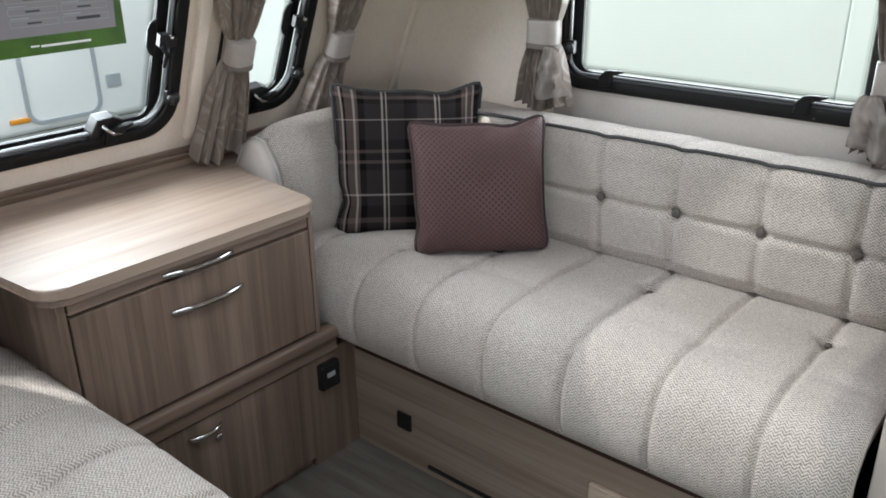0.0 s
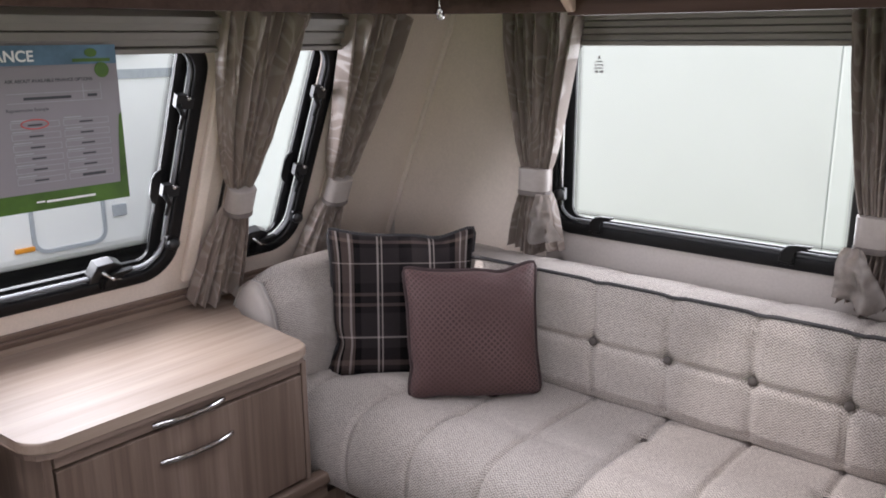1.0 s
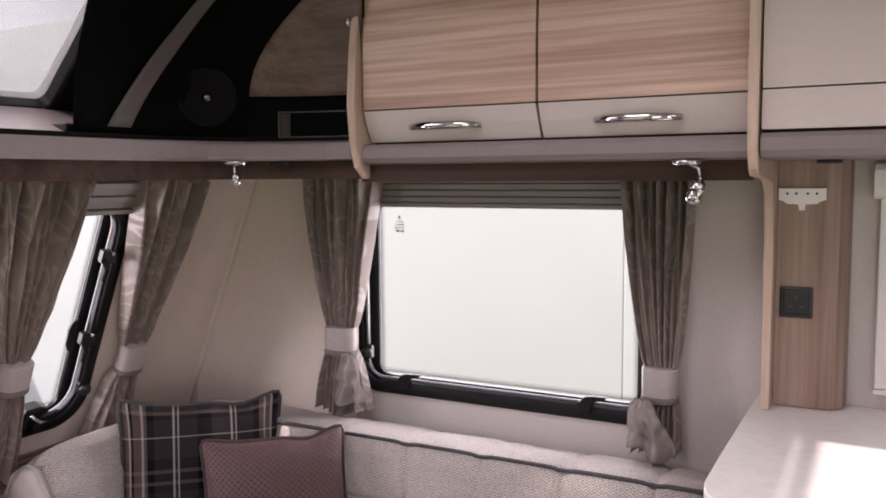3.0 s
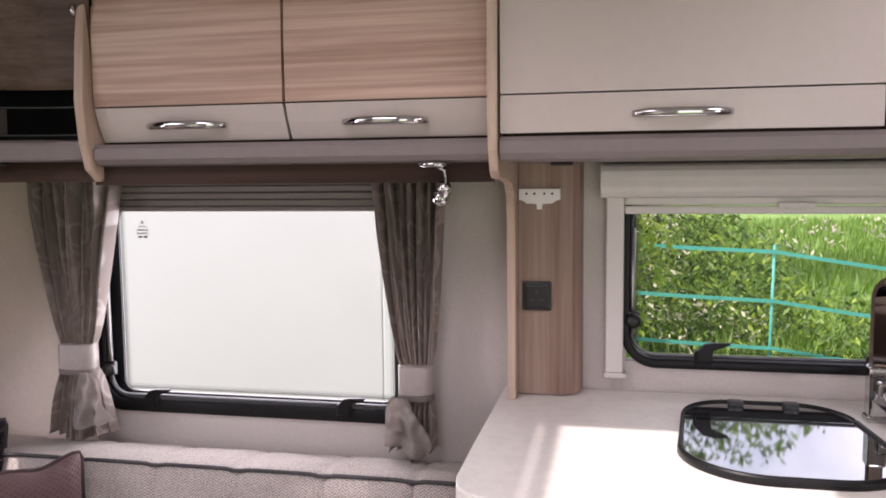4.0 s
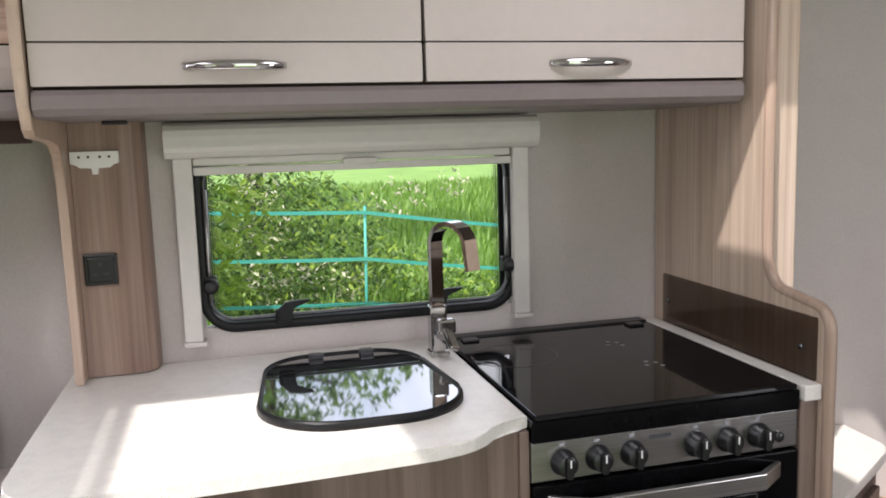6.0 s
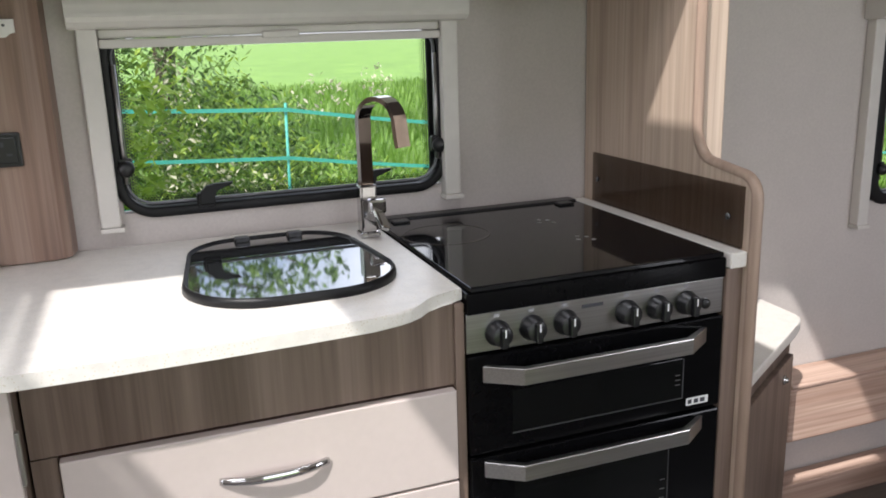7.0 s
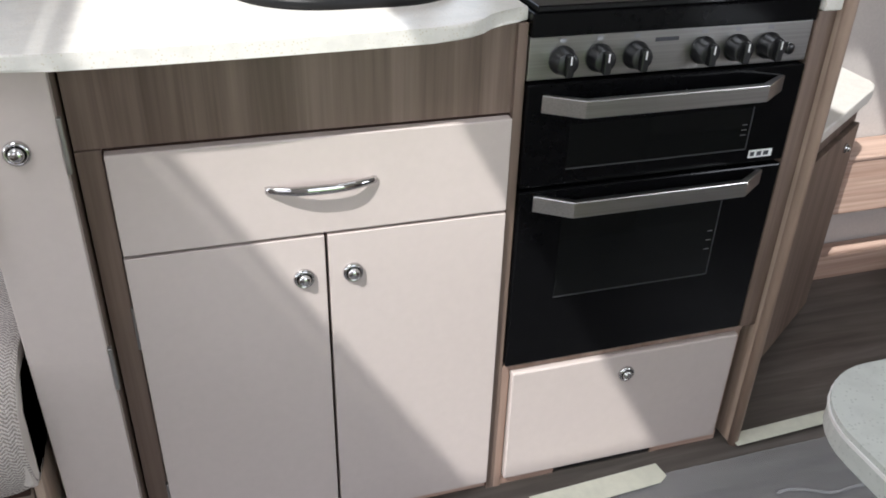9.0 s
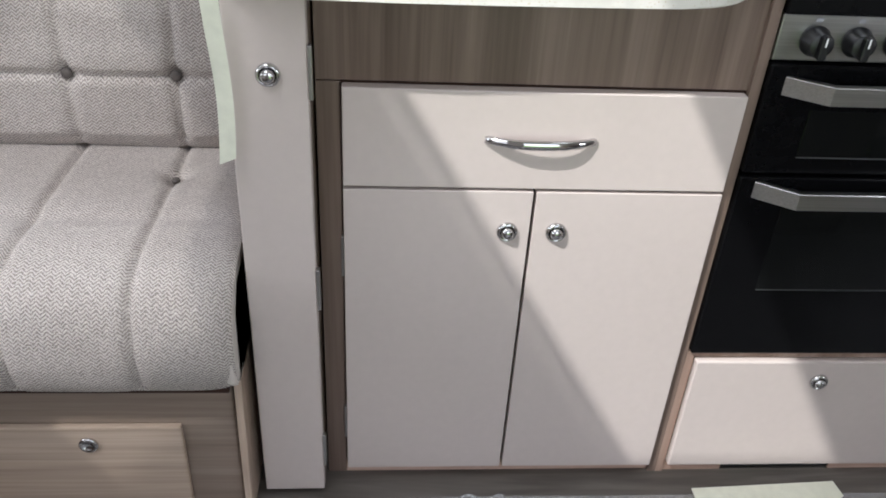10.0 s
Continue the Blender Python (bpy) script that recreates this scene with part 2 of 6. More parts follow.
fabric = fabric_material("cream_herringbone", (0.78, 0.712, 0.660), (0.270, 0.232, 0.210), 92)
satin_grey = plain("satin_tail", (0.43, 0.385, 0.355), 0.34, mottle=0.12, scale=60, relief=0.1)
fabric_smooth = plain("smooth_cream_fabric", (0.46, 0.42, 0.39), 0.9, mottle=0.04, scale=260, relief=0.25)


def curtain_material():
    """Damask: satin feathers woven into a matt ground, letting a little light through."""
    m, n, l, b = material("curtain_damask", 0.55, 0, (0.4, 0.37, 0.35))
    tc = n.new("ShaderNodeTexCoord")
    mp = n.new("ShaderNodeMapping")
    mp.inputs["Scale"].default_value = (15, 6, 1)
    mp.inputs["Rotation"].default_value = (0, 0, radians(14))
    l.new(tc.outputs["UV"], mp.inputs[0])
    swirl = noise_tex(n, l, mp.outputs[0], 1.0, 1.0, 0.4, 1.6)
    many = n.new("ShaderNodeMath")
    many.operation = "MULTIPLY"
    many.inputs[1].default_value = 6.0
    l.new(swirl, many.inputs[0])
    fold = n.new("ShaderNodeMath")
    fold.operation = "PINGPONG"
    fold.inputs[1].default_value = 0.5
    l.new(many.outputs[0], fold.inputs[0])
    weave = noise_tex(n, l, tc.outputs["UV"], 700, 2)
    motif = ramp(n, l, fold.outputs[0], ((0.10, (1, 1, 1)), (0.22, (0, 0, 0))))
    c = mix(n, l, (0.305, 0.247, 0.215), (0.400, 0.337, 0.298), motif)
    g = ramp(n, l, weave, ((0.3, (0.82, 0.82, 0.82)), (0.7, (1, 1, 1))))
    col = mix(n, l, c, g, 1.0, "MULTIPLY")
    l.new(col, b.inputs["Base Color"])
    rr = n.new("ShaderNodeMapRange")
    rr.inputs[3].default_value, rr.inputs[4].default_value = 0.75, 0.38
    l.new(motif, rr.inputs[0])
    l.new(rr.outputs[0], b.inputs["Roughness"])
    b.inputs["Sheen Weight"].default_value = 0.08
    bump(n, l, b, weave, 0.2, 0.001)
    tl, mx = n.new("ShaderNodeBsdfTranslucent"), n.new("ShaderNodeMixShader")
    l.new(col, tl.inputs[0])
    mx.inputs[0].default_value = 0.20
    l.new(b.outputs[0], mx.inputs[1])
    l.new(tl.outputs[0], mx.inputs[2])
    l.new(mx.outputs[0], n["Material Output"].inputs[0])
    return m


curtain_mat = curtain_material()


def plaid_material():
    m, n, l, b = material("plaid_wool", 0.9, 0, (0.07, 0.07, 0.075))
    tc = n.new("ShaderNodeTexCoord")
    sep = n.new("ShaderNodeSeparateXYZ")
    l.new(tc.outputs["UV"], sep.inputs[0])

    def bands(src, stops):
        r = n.new("ShaderNodeValToRGB")
        r.color_ramp.interpolation = "CONSTANT"
        while len(r.color_ramp.elements) < len(stops):
            r.color_ramp.elements.new(0.5)
        for e, (p, v) in zip(r.color_ramp.elements, stops):
            e.position, e.color = p, (*v, 1)
        l.new(src, r.inputs[0])
        return r.outputs[0]

    g, k, d, w = (0.026, 0.021, 0.022), (0.004, 0.0035, 0.004), (0.115, 0.085, 0.076), (0.40, 0.35, 0.33)
    up = bands(sep.outputs[0], ((0.0, g), (0.035, d), (0.06, w), (0.075, k), (0.095, d), (0.15, w), (0.165, d), (0.185, k), (0.23, g),
                                (0.335, w), (0.345, g), (0.36, w), (0.37, g), (0.47, k), (0.55, g), (0.655, w), (0.665, g), (0.68, w),
                                (0.69, g), (0.79, k), (0.83, d), (0.86, w), (0.875, d), (0.91, w), (0.925, k), (0.96, g)))
    across = bands(sep.outputs[1], ((0.0, k), (0.06, g), (0.10, d), (0.14, k), (0.22, g), (0.285, w), (0.293, g), (0.44, k), (0.48, d),
                                    (0.50, k), (0.54, d), (0.56, k), (0.62, g), (0.74, w), (0.748, g), (0.86, k), (0.90, d), (0.93, g)))
    weave = noise_tex(n, l, tc.outputs["UV"], 500, 2)
    c = mix(n, l, up, across, 0.42)
    c = mix(n, l, c, ramp(n, l, weave, ((0.3, (0.75, 0.75, 0.75)), (0.7, (1.1, 1.1, 1.1)))), 1.0, "MULTIPLY")
    l.new(c, b.inputs["Base Color"])
    b.inputs["Specular IOR Level"].default_value = 0.12
    bump(n, l, b, weave, 0.4, 0.001)
    return m


plaid = plaid_material()


def mauve_material():
    """Satin with a faint woven lattice; a noise mask paints the sheen that hides it."""
    m, n, l, b = material("mauve_satin", 0.6, 0, (0.24, 0.145, 0.145))
    tc = n.new("ShaderNodeTexCoord")
    mp = n.new("ShaderNodeMapping")
    mp.inputs["Rotation"].default_value = (0, 0, radians(45))
    mp.inputs["Scale"].default_value = (20, 20, 20)
    l.new(tc.outputs["UV"], mp.inputs[0])
    br = n.new("ShaderNodeTexBrick")
    br.offset = 0.0
    br.inputs["Brick Width"].default_value, br.inputs["Row Height"].default_value = 0.6, 0.6
    br.inputs["Scale"].default_value = 1.0
    br.inputs["Mortar Size"].default_value = 0.12
    br.inputs["Color1"].default_value = (0.058, 0.030, 0.030, 1)
    br.inputs["Color2"].default_value = (0.046, 0.024, 0.024, 1)
    br.inputs["Mortar"].default_value = (0.125, 0.070, 0.068, 1)
    l.new(mp.outputs[0], br.inputs["Vector"])
    c = mix(n, l, (0.082, 0.043, 0.042), br.outputs["Color"], ramp(n, l, noise_tex(n, l, tc.outputs["UV"], 1.7, 1), ((0.38, (0.35,) * 3), (0.62, (0.95,) * 3))))
    tone = noise_tex(n, l, tc.outputs["UV"], 40, 3)
    l.new(mix(n, l, c, ramp(n, l, tone, ((0.3, (0.9, 0.9, 0.9)), (0.7, (1.05, 1.05, 1.05)))), 1.0, "MULTIPLY"), b.inputs["Base Color"])
    b.inputs["Roughness"].default_value = 0.58
    b.inputs["Sheen Weight"].default_value = 0.03
    b.inputs["Specular IOR Level"].default_value = 0.3
    weave = noise_tex(n, l, tc.outputs["UV"], 600, 2)
    both = n.new("ShaderNodeMath")
    both.operation = "MULTIPLY_ADD"
    both.inputs[1].default_value = 0.7
    l.new(br.outputs["Fac"], both.inputs[0])
    l.new(weave, both.inputs[2])
    bump(n, l, b, both.outputs[0], 0.35, 0.0015)
    return m


mauve = mauve_material()


def floor_material():
    m, n, l, b = material("vinyl_plank_floor", 0.38, 0, (0.2, 0.17, 0.15))
    v = coords(n, l, (1.2, 14, 1))
    f = noise_tex(n, l, v, 2.0, 6, 0.6, 0.5)
    c = ramp(n, l, f, ((0.25, (0.058, 0.049, 0.042)), (0.5, (0.112, 0.098, 0.086)), (0.75, (0.18, 0.162, 0.147))))
    l.new(c, b.inputs["Base Color"])
    bump(n, l, b, f, 0.1, 0.001)
    return m


floor_mat = floor_material()


def film_material():
    """Creased clear protective film."""
    m, n, l, b = material("clear_film", 0.18, 0, (0.60, 0.61, 0.62))
    v = coords(n, l, (3, 9, 3))
    f = noise_tex(n, l, v, 2.0, 3, 0.5, 1.0)
    bump(n, l, b, f, 0.5, 0.01)
    tr = n.new("ShaderNodeBsdfTransparent")
    mx = n.new("ShaderNodeMixShader")
    mx.inputs[0].default_value = 0.32
    l.new(tr.outputs[0], mx.inputs[1])
    l.new(b.outputs[0], mx.inputs[2])
    l.new(mx.outputs[0], n["Material Output"].inputs[0])
    return m


film_mat = film_material()


def glass_material(name, tint, gloss=0.10):
    m = bpy.data.materials.new(name)
    m.use_nodes = True
    n, l = m.node_tree.nodes, m.node_tree.links
    n.remove(n["Principled BSDF"])
    tr, gl, mx, lw = n.new("ShaderNodeBsdfTransparent"), n.new("ShaderNodeBsdfGlossy"), n.new("ShaderNodeMixShader"), n.new("ShaderNodeFresnel")
    tr.inputs[0].default_value = (*tint, 1)
    gl.inputs["Roughness"].default_value = 0.03
    lw.inputs[0].default_value = 1.14
    l.new(lw.outputs[0], mx.inputs[0])
    l.new(tr.outputs[0], mx.inputs[1])
    l.new(gl.outputs[0], mx.inputs[2])
    l.new(mx.outputs[0], n["Material Output"].inputs[0])
    return m


pane_glass = glass_material("acrylic_pane", (0.93, 0.94, 0.935))
smoked_glass = glass_material("smoked_acrylic", (0.66, 0.63, 0.61))
roof_glass = glass_material("tinted_rooflight", (0.85, 0.86, 0.86))


def mesh_blind_material():
    """Fly-screen mesh that lets about half of the light through."""
    m, n, l, b = material("fly_mesh", 0.8, 0, (0.42, 0.42, 0.40))
    tr, mx = n.new("ShaderNodeBsdfTransparent"), n.new("ShaderNodeMixShader")
    chk = n.new("ShaderNodeTexChecker")
    chk.inputs["Scale"].default_value = 420
    chk.inputs["Color1"].default_value, chk.inputs["Color2"].default_value = (0.32, 0.32, 0.32, 1), (0.80, 0.80, 0.80, 1)
    l.new(coords(n, l), chk.inputs["Vector"])
    l.new(chk.outputs["Color"], mx.inputs[0])
    l.new(tr.outputs[0], mx.inputs[1])
    tl = n.new("ShaderNodeBsdfTranslucent")
    tl.inputs[0].default_value = (0.255, 0.27, 0.262, 1)
    both = n.new("ShaderNodeMixShader")
    both.inputs[0].default_value = 0.7
    l.new(b.outputs[0], both.inputs[1])
    l.new(tl.outputs[0], both.inputs[2])
    l.new(both.outputs[0], mx.inputs[2])
    l.new(mx.outputs[0], n["Material Output"].inputs[0])
    return m


fly_mesh = mesh_blind_material()


def leaf_material(name, a, c, translucent=0.35):
    m, n, l, b = material(name, 0.5, 0, a)
    geo = n.new("ShaderNodeNewGeometry")
    col = ramp(n, l, geo.outputs["Random Per Island"], ((0.1, a), (0.6, tuple((x + y) / 2 for x, y in zip(a, c))), (0.95, c)))
    l.new(col, b.inputs["Base Color"])
    t, mx = n.new("ShaderNodeBsdfTranslucent"), n.new("ShaderNodeMixShader")
    l.new(col, t.inputs[0])
    mx.inputs[0].default_value = translucent
    l.new(b.outputs[0], mx.inputs[1])
    l.new(t.outputs[0], mx.inputs[2])
    l.new(mx.outputs[0], n["Material Output"].inputs[0])
    return m


leaf_dark = leaf_material("hedge_leaves", (0.035, 0.085, 0.016), (0.19, 0.31, 0.06))
leaf_bright = leaf_material("young_leaves", (0.17, 0.28, 0.03), (0.32, 0.44, 0.06), 0.5)
leaf_grass = leaf_material("grass_blades", (0.10, 0.20, 0.028), (0.19, 0.33, 0.055), 0.45)
blossom = leaf_material("blossom", (0.36, 0.36, 0.24), (0.52, 0.50, 0.38), 0.3)


def grass_material():
    m, n, l, b = material("meadow", 0.9, 0, (0.1, 0.25, 0.03))
    v = coords(n, l)
    f = noise_tex(n, l, v, 0.6, 6)
    f2 = noise_tex(n, l, v, 18, 4)
    c = ramp(n, l, f, ((0.3, (0.095, 0.195, 0.03)), (0.7, (0.17, 0.31, 0.05))))
    l.new(mix(n, l, c, ramp(n, l, f2, ((0.3, (0.6, 0.6, 0.6)), (0.7, (1.1, 1.1, 1.1)))), 1.0, "MULTIPLY"), b.inputs["Base Color"])
    bump(n, l, b, f2, 0.6, 0.05)
    return m


meadow = grass_material()
asphalt = plain("asphalt", (0.055, 0.054, 0.053), 0.9, mottle=0.3, scale=60, relief=0.4)


# ---- building helpers ----
def thing(name, label, category, at=(0, 0, 0), group="", kind=""):
    ob = new(name)
    ob.location = at
    ob.empty_display_size = 0.05
    return tagged(ob, label, category, group, kind)


def part(name, bm, mat, parent=None, label="", smooth=False):
    me = bpy.data.meshes.new(name)
    bmesh.ops.recalc_face_normals(bm, faces=bm.faces)
    bm.to_mesh(me)
    bm.free()
    if smooth:
        for p in me.polygons:
            p.use_smooth = True
    me.materials.append(mat)
    ob = new(name, me)
    if parent is not None:
        ob.parent = parent
        top = parent if parent.parent is None else parent.parent
        ob.matrix_parent_inverse = Matrix.Translation(-top.location) if parent.parent is None else Matrix.Identity(4)
    return tagged(ob, label) if label else ob


def structure(name, bm, mat, label, category, smooth=False):
    return tagged(part(name, bm, mat, None, "", smooth), label, category, kind="structure")


def box_into(bm, x0, x1, y0, y1, z0, z1, m=None):
    g = bmesh.ops.create_cube(bm, size=1)
    vs = g["verts"]
    for v in vs:
        v.co = Vector((x0 + (v.co.x + 0.5) * (x1 - x0), y0 + (v.co.y + 0.5) * (y1 - y0), z0 + (v.co.z + 0.5) * (z1 - z0)))
        if m is not None:
            v.co = m @ v.co
    return vs


def box(x0, x1, y0, y1, z0, z1, r=0.0, seg=2, m=None):
    bm = bmesh.new()
    box_into(bm, x0, x1, y0, y1, z0, z1)
    if r:
        bmesh.ops.bevel(bm, geom=bm.edges[:], offset=r, segments=seg, profile=0.5, affect="EDGES")
    if m is not None:
        bmesh.ops.transform(bm, matrix=m, verts=bm.verts[:])
    return bm


def boxes(rows, m=None):
    bm = bmesh.new()
    for r in rows:
        box_into(bm, *r, m=m)
    return bm


def prism(pts, a, b, m, r=0.0, seg=2):
    """A flat outline in local (u, v), run from depth a to b along w, laid into the world by m."""
    bm = bmesh.new()
    lo = [bm.verts.new((u, v, a)) for u, v in pts]
    hi = [bm.verts.new((u, v, b)) for u, v in pts]
    bm.faces.new(lo[::-1])
    bm.faces.new(hi)
    for i in range(len(pts)):
        j = (i + 1) % len(pts)
        bm.faces.new((lo[i], lo[j], hi[j], hi[i]))
    if r:
        es = [e for e in bm.edges if abs(e.verts[0].co.z - e.verts[1].co.z) < 1e-6]
        bmesh.ops.bevel(bm, geom=es, offset=r, segments=seg, profile=0.5, affect="EDGES")
    bmesh.ops.transform(bm, matrix=m, verts=bm.verts[:])
    return bm


def rounded(u0, u1, v0, v1, r, n=6):
    """Outline of a rectangle with round corners. r: one radius, or four from the lower left round."""
    rs = r if isinstance(r, (tuple, list)) else (r,) * 4
    pts = []
    for (cx, cy, sx, sy, a0), rr in zip(((u0, v0, 1, 1, 180), (u1, v0, -1, 1, 270), (u1, v1, -1, -1, 0), (u0, v1, 1, -1, 90)), rs):
        if rr <= 0:
            pts.append((cx, cy))
            continue
        for i in range(n + 1):
            a = radians(a0 + 90 * i / n)
            pts.append((cx + sx * rr + rr * math.cos(a), cy + sy * rr + rr * math.sin(a)))
    return pts


def ring(outer, inner, a, b, m, r=0.0):
    """A frame between two outlines with the same number of points."""
    bm = bmesh.new()
    n = len(outer)
    vs = [[bm.verts.new((u, v, w)) for u, v in pts] for pts, w in ((outer, a), (outer, b), (inner, b), (inner, a))]
    for i in range(n):
        j = (i + 1) % n
        for k in range(4):
            p, q = vs[k], vs[(k + 1) % 4]
            bm.faces.new((p[i], p[j], q[j], q[i]))
    if r:
        es = [e for e in bm.edges if e.verts[0] in vs[1] and e.verts[1] in vs[1] or e.verts[0] in vs[2] and e.verts[1] in vs[2]]
        bmesh.ops.bevel(bm, geom=es, offset=r, segments=2, profile=0.5, affect="EDGES")
    bmesh.ops.transform(bm, matrix=m, verts=bm.verts[:])
    return bm


def tube(pts, rad, n=8, flat=1.0, up=(0, 0, 1)):
    """A rod of round or flattened section along a line of points."""
    bm = bmesh.new()
    P = [Vector(p) for p in pts]
    rows = []
    for i, p in enumerate(P):
        t = (P[min(i + 1, len(P) - 1)] - P[max(i - 1, 0)]).normalized()
        s = t.cross(Vector(up))
        if s.length < 1e-4:
            s = t.cross(Vector((0, 1, 0)))
        s.normalize()
        q = s.cross(t)
        rr = rad[i] if isinstance(rad, (list, tuple)) else rad
        rows.append([bm.verts.new(p + rr * (math.cos(2 * math.pi * k / n) * s + flat * math.sin(2 * math.pi * k / n) * q)) for k in range(n)])
    for a, b in zip(rows, rows[1:]):
        for k in range(n):
            bm.faces.new((a[k], a[(k + 1) % n], b[(k + 1) % n], b[k]))
    bm.faces.new(rows[0][::-1])
    bm.faces.new(rows[-1])
    return bm


def turned(profile, m, n=24):
    """A lathe form: (radius, height) rows about the local w axis."""
    bm = bmesh.new()
    rows = [[bm.verts.new((r * math.cos(2 * math.pi * k / n), r * math.sin(2 * math.pi * k / n), h)) for k in range(n)] for r, h in profile]
    for a, b in zip(rows, rows[1:]):
        for k in range(n):
            bm.faces.new((a[k], a[(k + 1) % n], b[(k + 1) % n], b[k]))
    bm.faces.new(rows[0][::-1])
    bm.faces.new(rows[-1])
    bmesh.ops.transform(bm, matrix=m, verts=bm.verts[:])
    return bm


def sheet(fn, nu, nv, uv=None, close_u=False):
    """A surface from fn(s, t) with s, t in 0..1, with its own texture coordinates."""
    bm = bmesh.new()
    lay = bm.loops.layers.uv.new("UVMap")
    cols = nu if close_u else nu + 1
    g = [[bm.verts.new(fn(i / nu, j / nv)) for i in range(cols)] for j in range(nv + 1)]
    for j in range(nv):
        for i in range(nu):
            i2 = (i + 1) % cols
            f = bm.faces.new((g[j][i], g[j][i2], g[j + 1][i2], g[j + 1][i]))
            for lp, (s, t) in zip(f.loops, ((i, j), (i + 1, j), (i + 1, j + 1), (i, j + 1))):
                s, t = s / nu, t / nv
                lp[lay].uv = uv(s, t) if uv else (s, t)
    return bm


def axes(o, u, v):
    """Local u, v and their cross product w as a matrix at o."""
    u, v = Vector(u).normalized(), Vector(v).normalized()
    w = u.cross(v)
    m = Matrix((u, v, w)).transposed().to_4x4()
    m.translation = o
    return m


WALL_Y, NEAR_Y, X_FRONT, X_REAR, Z_TOP = 1.87, -0.25, -2.1, 3.3, 1.96
OFF = axes((0, WALL_Y, 0), (1, 0, 0), (0, 0, 1))             # w points into the room
SLOPE = 0.42
TILT_O = Vector((-1.505, 0, 1.385))
TILT = axes(TILT_O, (0, 1, 0), (SLOPE, 0, 1))                # front wall, leaning inwards
SL = math.hypot(1, SLOPE)


def tv(z):
    """Distance up the front wall for a height z."""
    return (z - 1.385) * SL


# ---- structure ----
def wall_with_holes(u0, u1, v0, v1, holes, a, b, m):
    """A wall slab in local u, v, in one piece, with rectangular holes through it."""
    us = sorted({u0, u1} | {q for h in holes for q in h[:2]})
    vs = sorted({v0, v1} | {q for h in holes for q in h[2:]})
    bm, made = bmesh.new(), {}

    def at(i, k, w):
        if (i, k, w) not in made:
            made[i, k, w] = bm.verts.new(m @ Vector((us[i], vs[k], w)))
        return made[i, k, w]

    def solid(i, k):
        if not (0 <= i < len(us) - 1 and 0 <= k < len(vs) - 1):
            return False
        cu, cv = (us[i] + us[i + 1]) / 2, (vs[k] + vs[k + 1]) / 2
        return not any(h[0] < cu < h[1] and h[2] < cv < h[3] for h in holes)

    for i in range(len(us) - 1):
        for k in range(len(vs) - 1):
            if not solid(i, k):
                continue
            for w in (a, b):
                bm.faces.new((at(i, k, w), at(i + 1, k, w), at(i + 1, k + 1, w), at(i, k + 1, w)))
            for (di, dk), p, q in (((-1, 0), (i, k), (i, k + 1)), ((1, 0), (i + 1, k), (i + 1, k + 1)), ((0, -1), (i, k), (i + 1, k)), ((0, 1), (i, k + 1), (i + 1, k + 1))):
                if not solid(i + di, k + dk):
                    bm.faces.new((at(*p, a), at(*q, a), at(*q, b), at(*p, b)))
    return bm


floor = structure("floor", box(X_FRONT, X_REAR, NEAR_Y - 0.03, WALL_Y + 0.03, -0.05, 0), floor_mat, "grey-brown vinyl plank floor, partly under clear film", "floor")
SIDE_WIN, KIT_WIN, BED_WIN = (-1.175, -0.375, 0.845, 1.365), (0.068, 0.752, 0.996, 1.37), (1.975, 2.69, 0.835, 1.345)
structure("wall_offside", wall_with_holes(X_FRONT, X_REAR, -0.05, Z_TOP + 0.1, [tuple(w[i] + (0.012, -0.012, 0.012, -0.012)[i] for i in range(4)) for w in (SIDE_WIN, KIT_WIN, BED_WIN)], -0.03, 0, OFF),
          wall_paint, "pale grey textured caravan side wall", "wall")
NEAR_WIN = (-1.175, -0.375, 0.845, 1.365)
structure("wall_nearside", wall_with_holes(X_FRONT, X_REAR, -0.05, Z_TOP + 0.1, [NEAR_WIN, (0.18, 0.92, 0.0, 1.80), (1.93, 2.60, 0.85, 1.36)], -0.03, 0, axes((0, NEAR_Y - 0.03, 0), (1, 0, 0), (0, 0, 1))),
          wall_paint, "pale grey caravan wall with the open entrance doorway", "wall")
structure("wall_rear", box(X_REAR - 0.03, X_REAR, NEAR_Y, WALL_Y, 0, Z_TOP), wall_paint, "pale grey rear wall", "wall")
FW1, FW2, FW3 = (0.535, 1.085), (1.185, 1.465), (0.155, 0.435)
structure("wall_front", wall_with_holes(NEAR_Y, WALL_Y, tv(-0.05), tv(1.50), [(a + 0.02, b - 0.02, tv(0.812), tv(1.345)) for a, b in (FW1, FW2, FW3)], -0.03, 0, TILT),
          wall_cream, "cream front wall leaning inwards", "wall")
ROOF_HOLES = [(-0.708, -0.23, 0.32, 1.10), (0.58, 0.95, 0.85, 1.22)]
structure("ceiling", wall_with_holes(-1.12, X_REAR, NEAR_Y - 0.03, WALL_Y + 0.03, ROOF_HOLES, 0, 0.04, axes((0, 0, Z_TOP), (1, 0, 0), (0, 1, 0))),
          ceiling_paint, "white caravan ceiling with two rooflights", "ceiling")
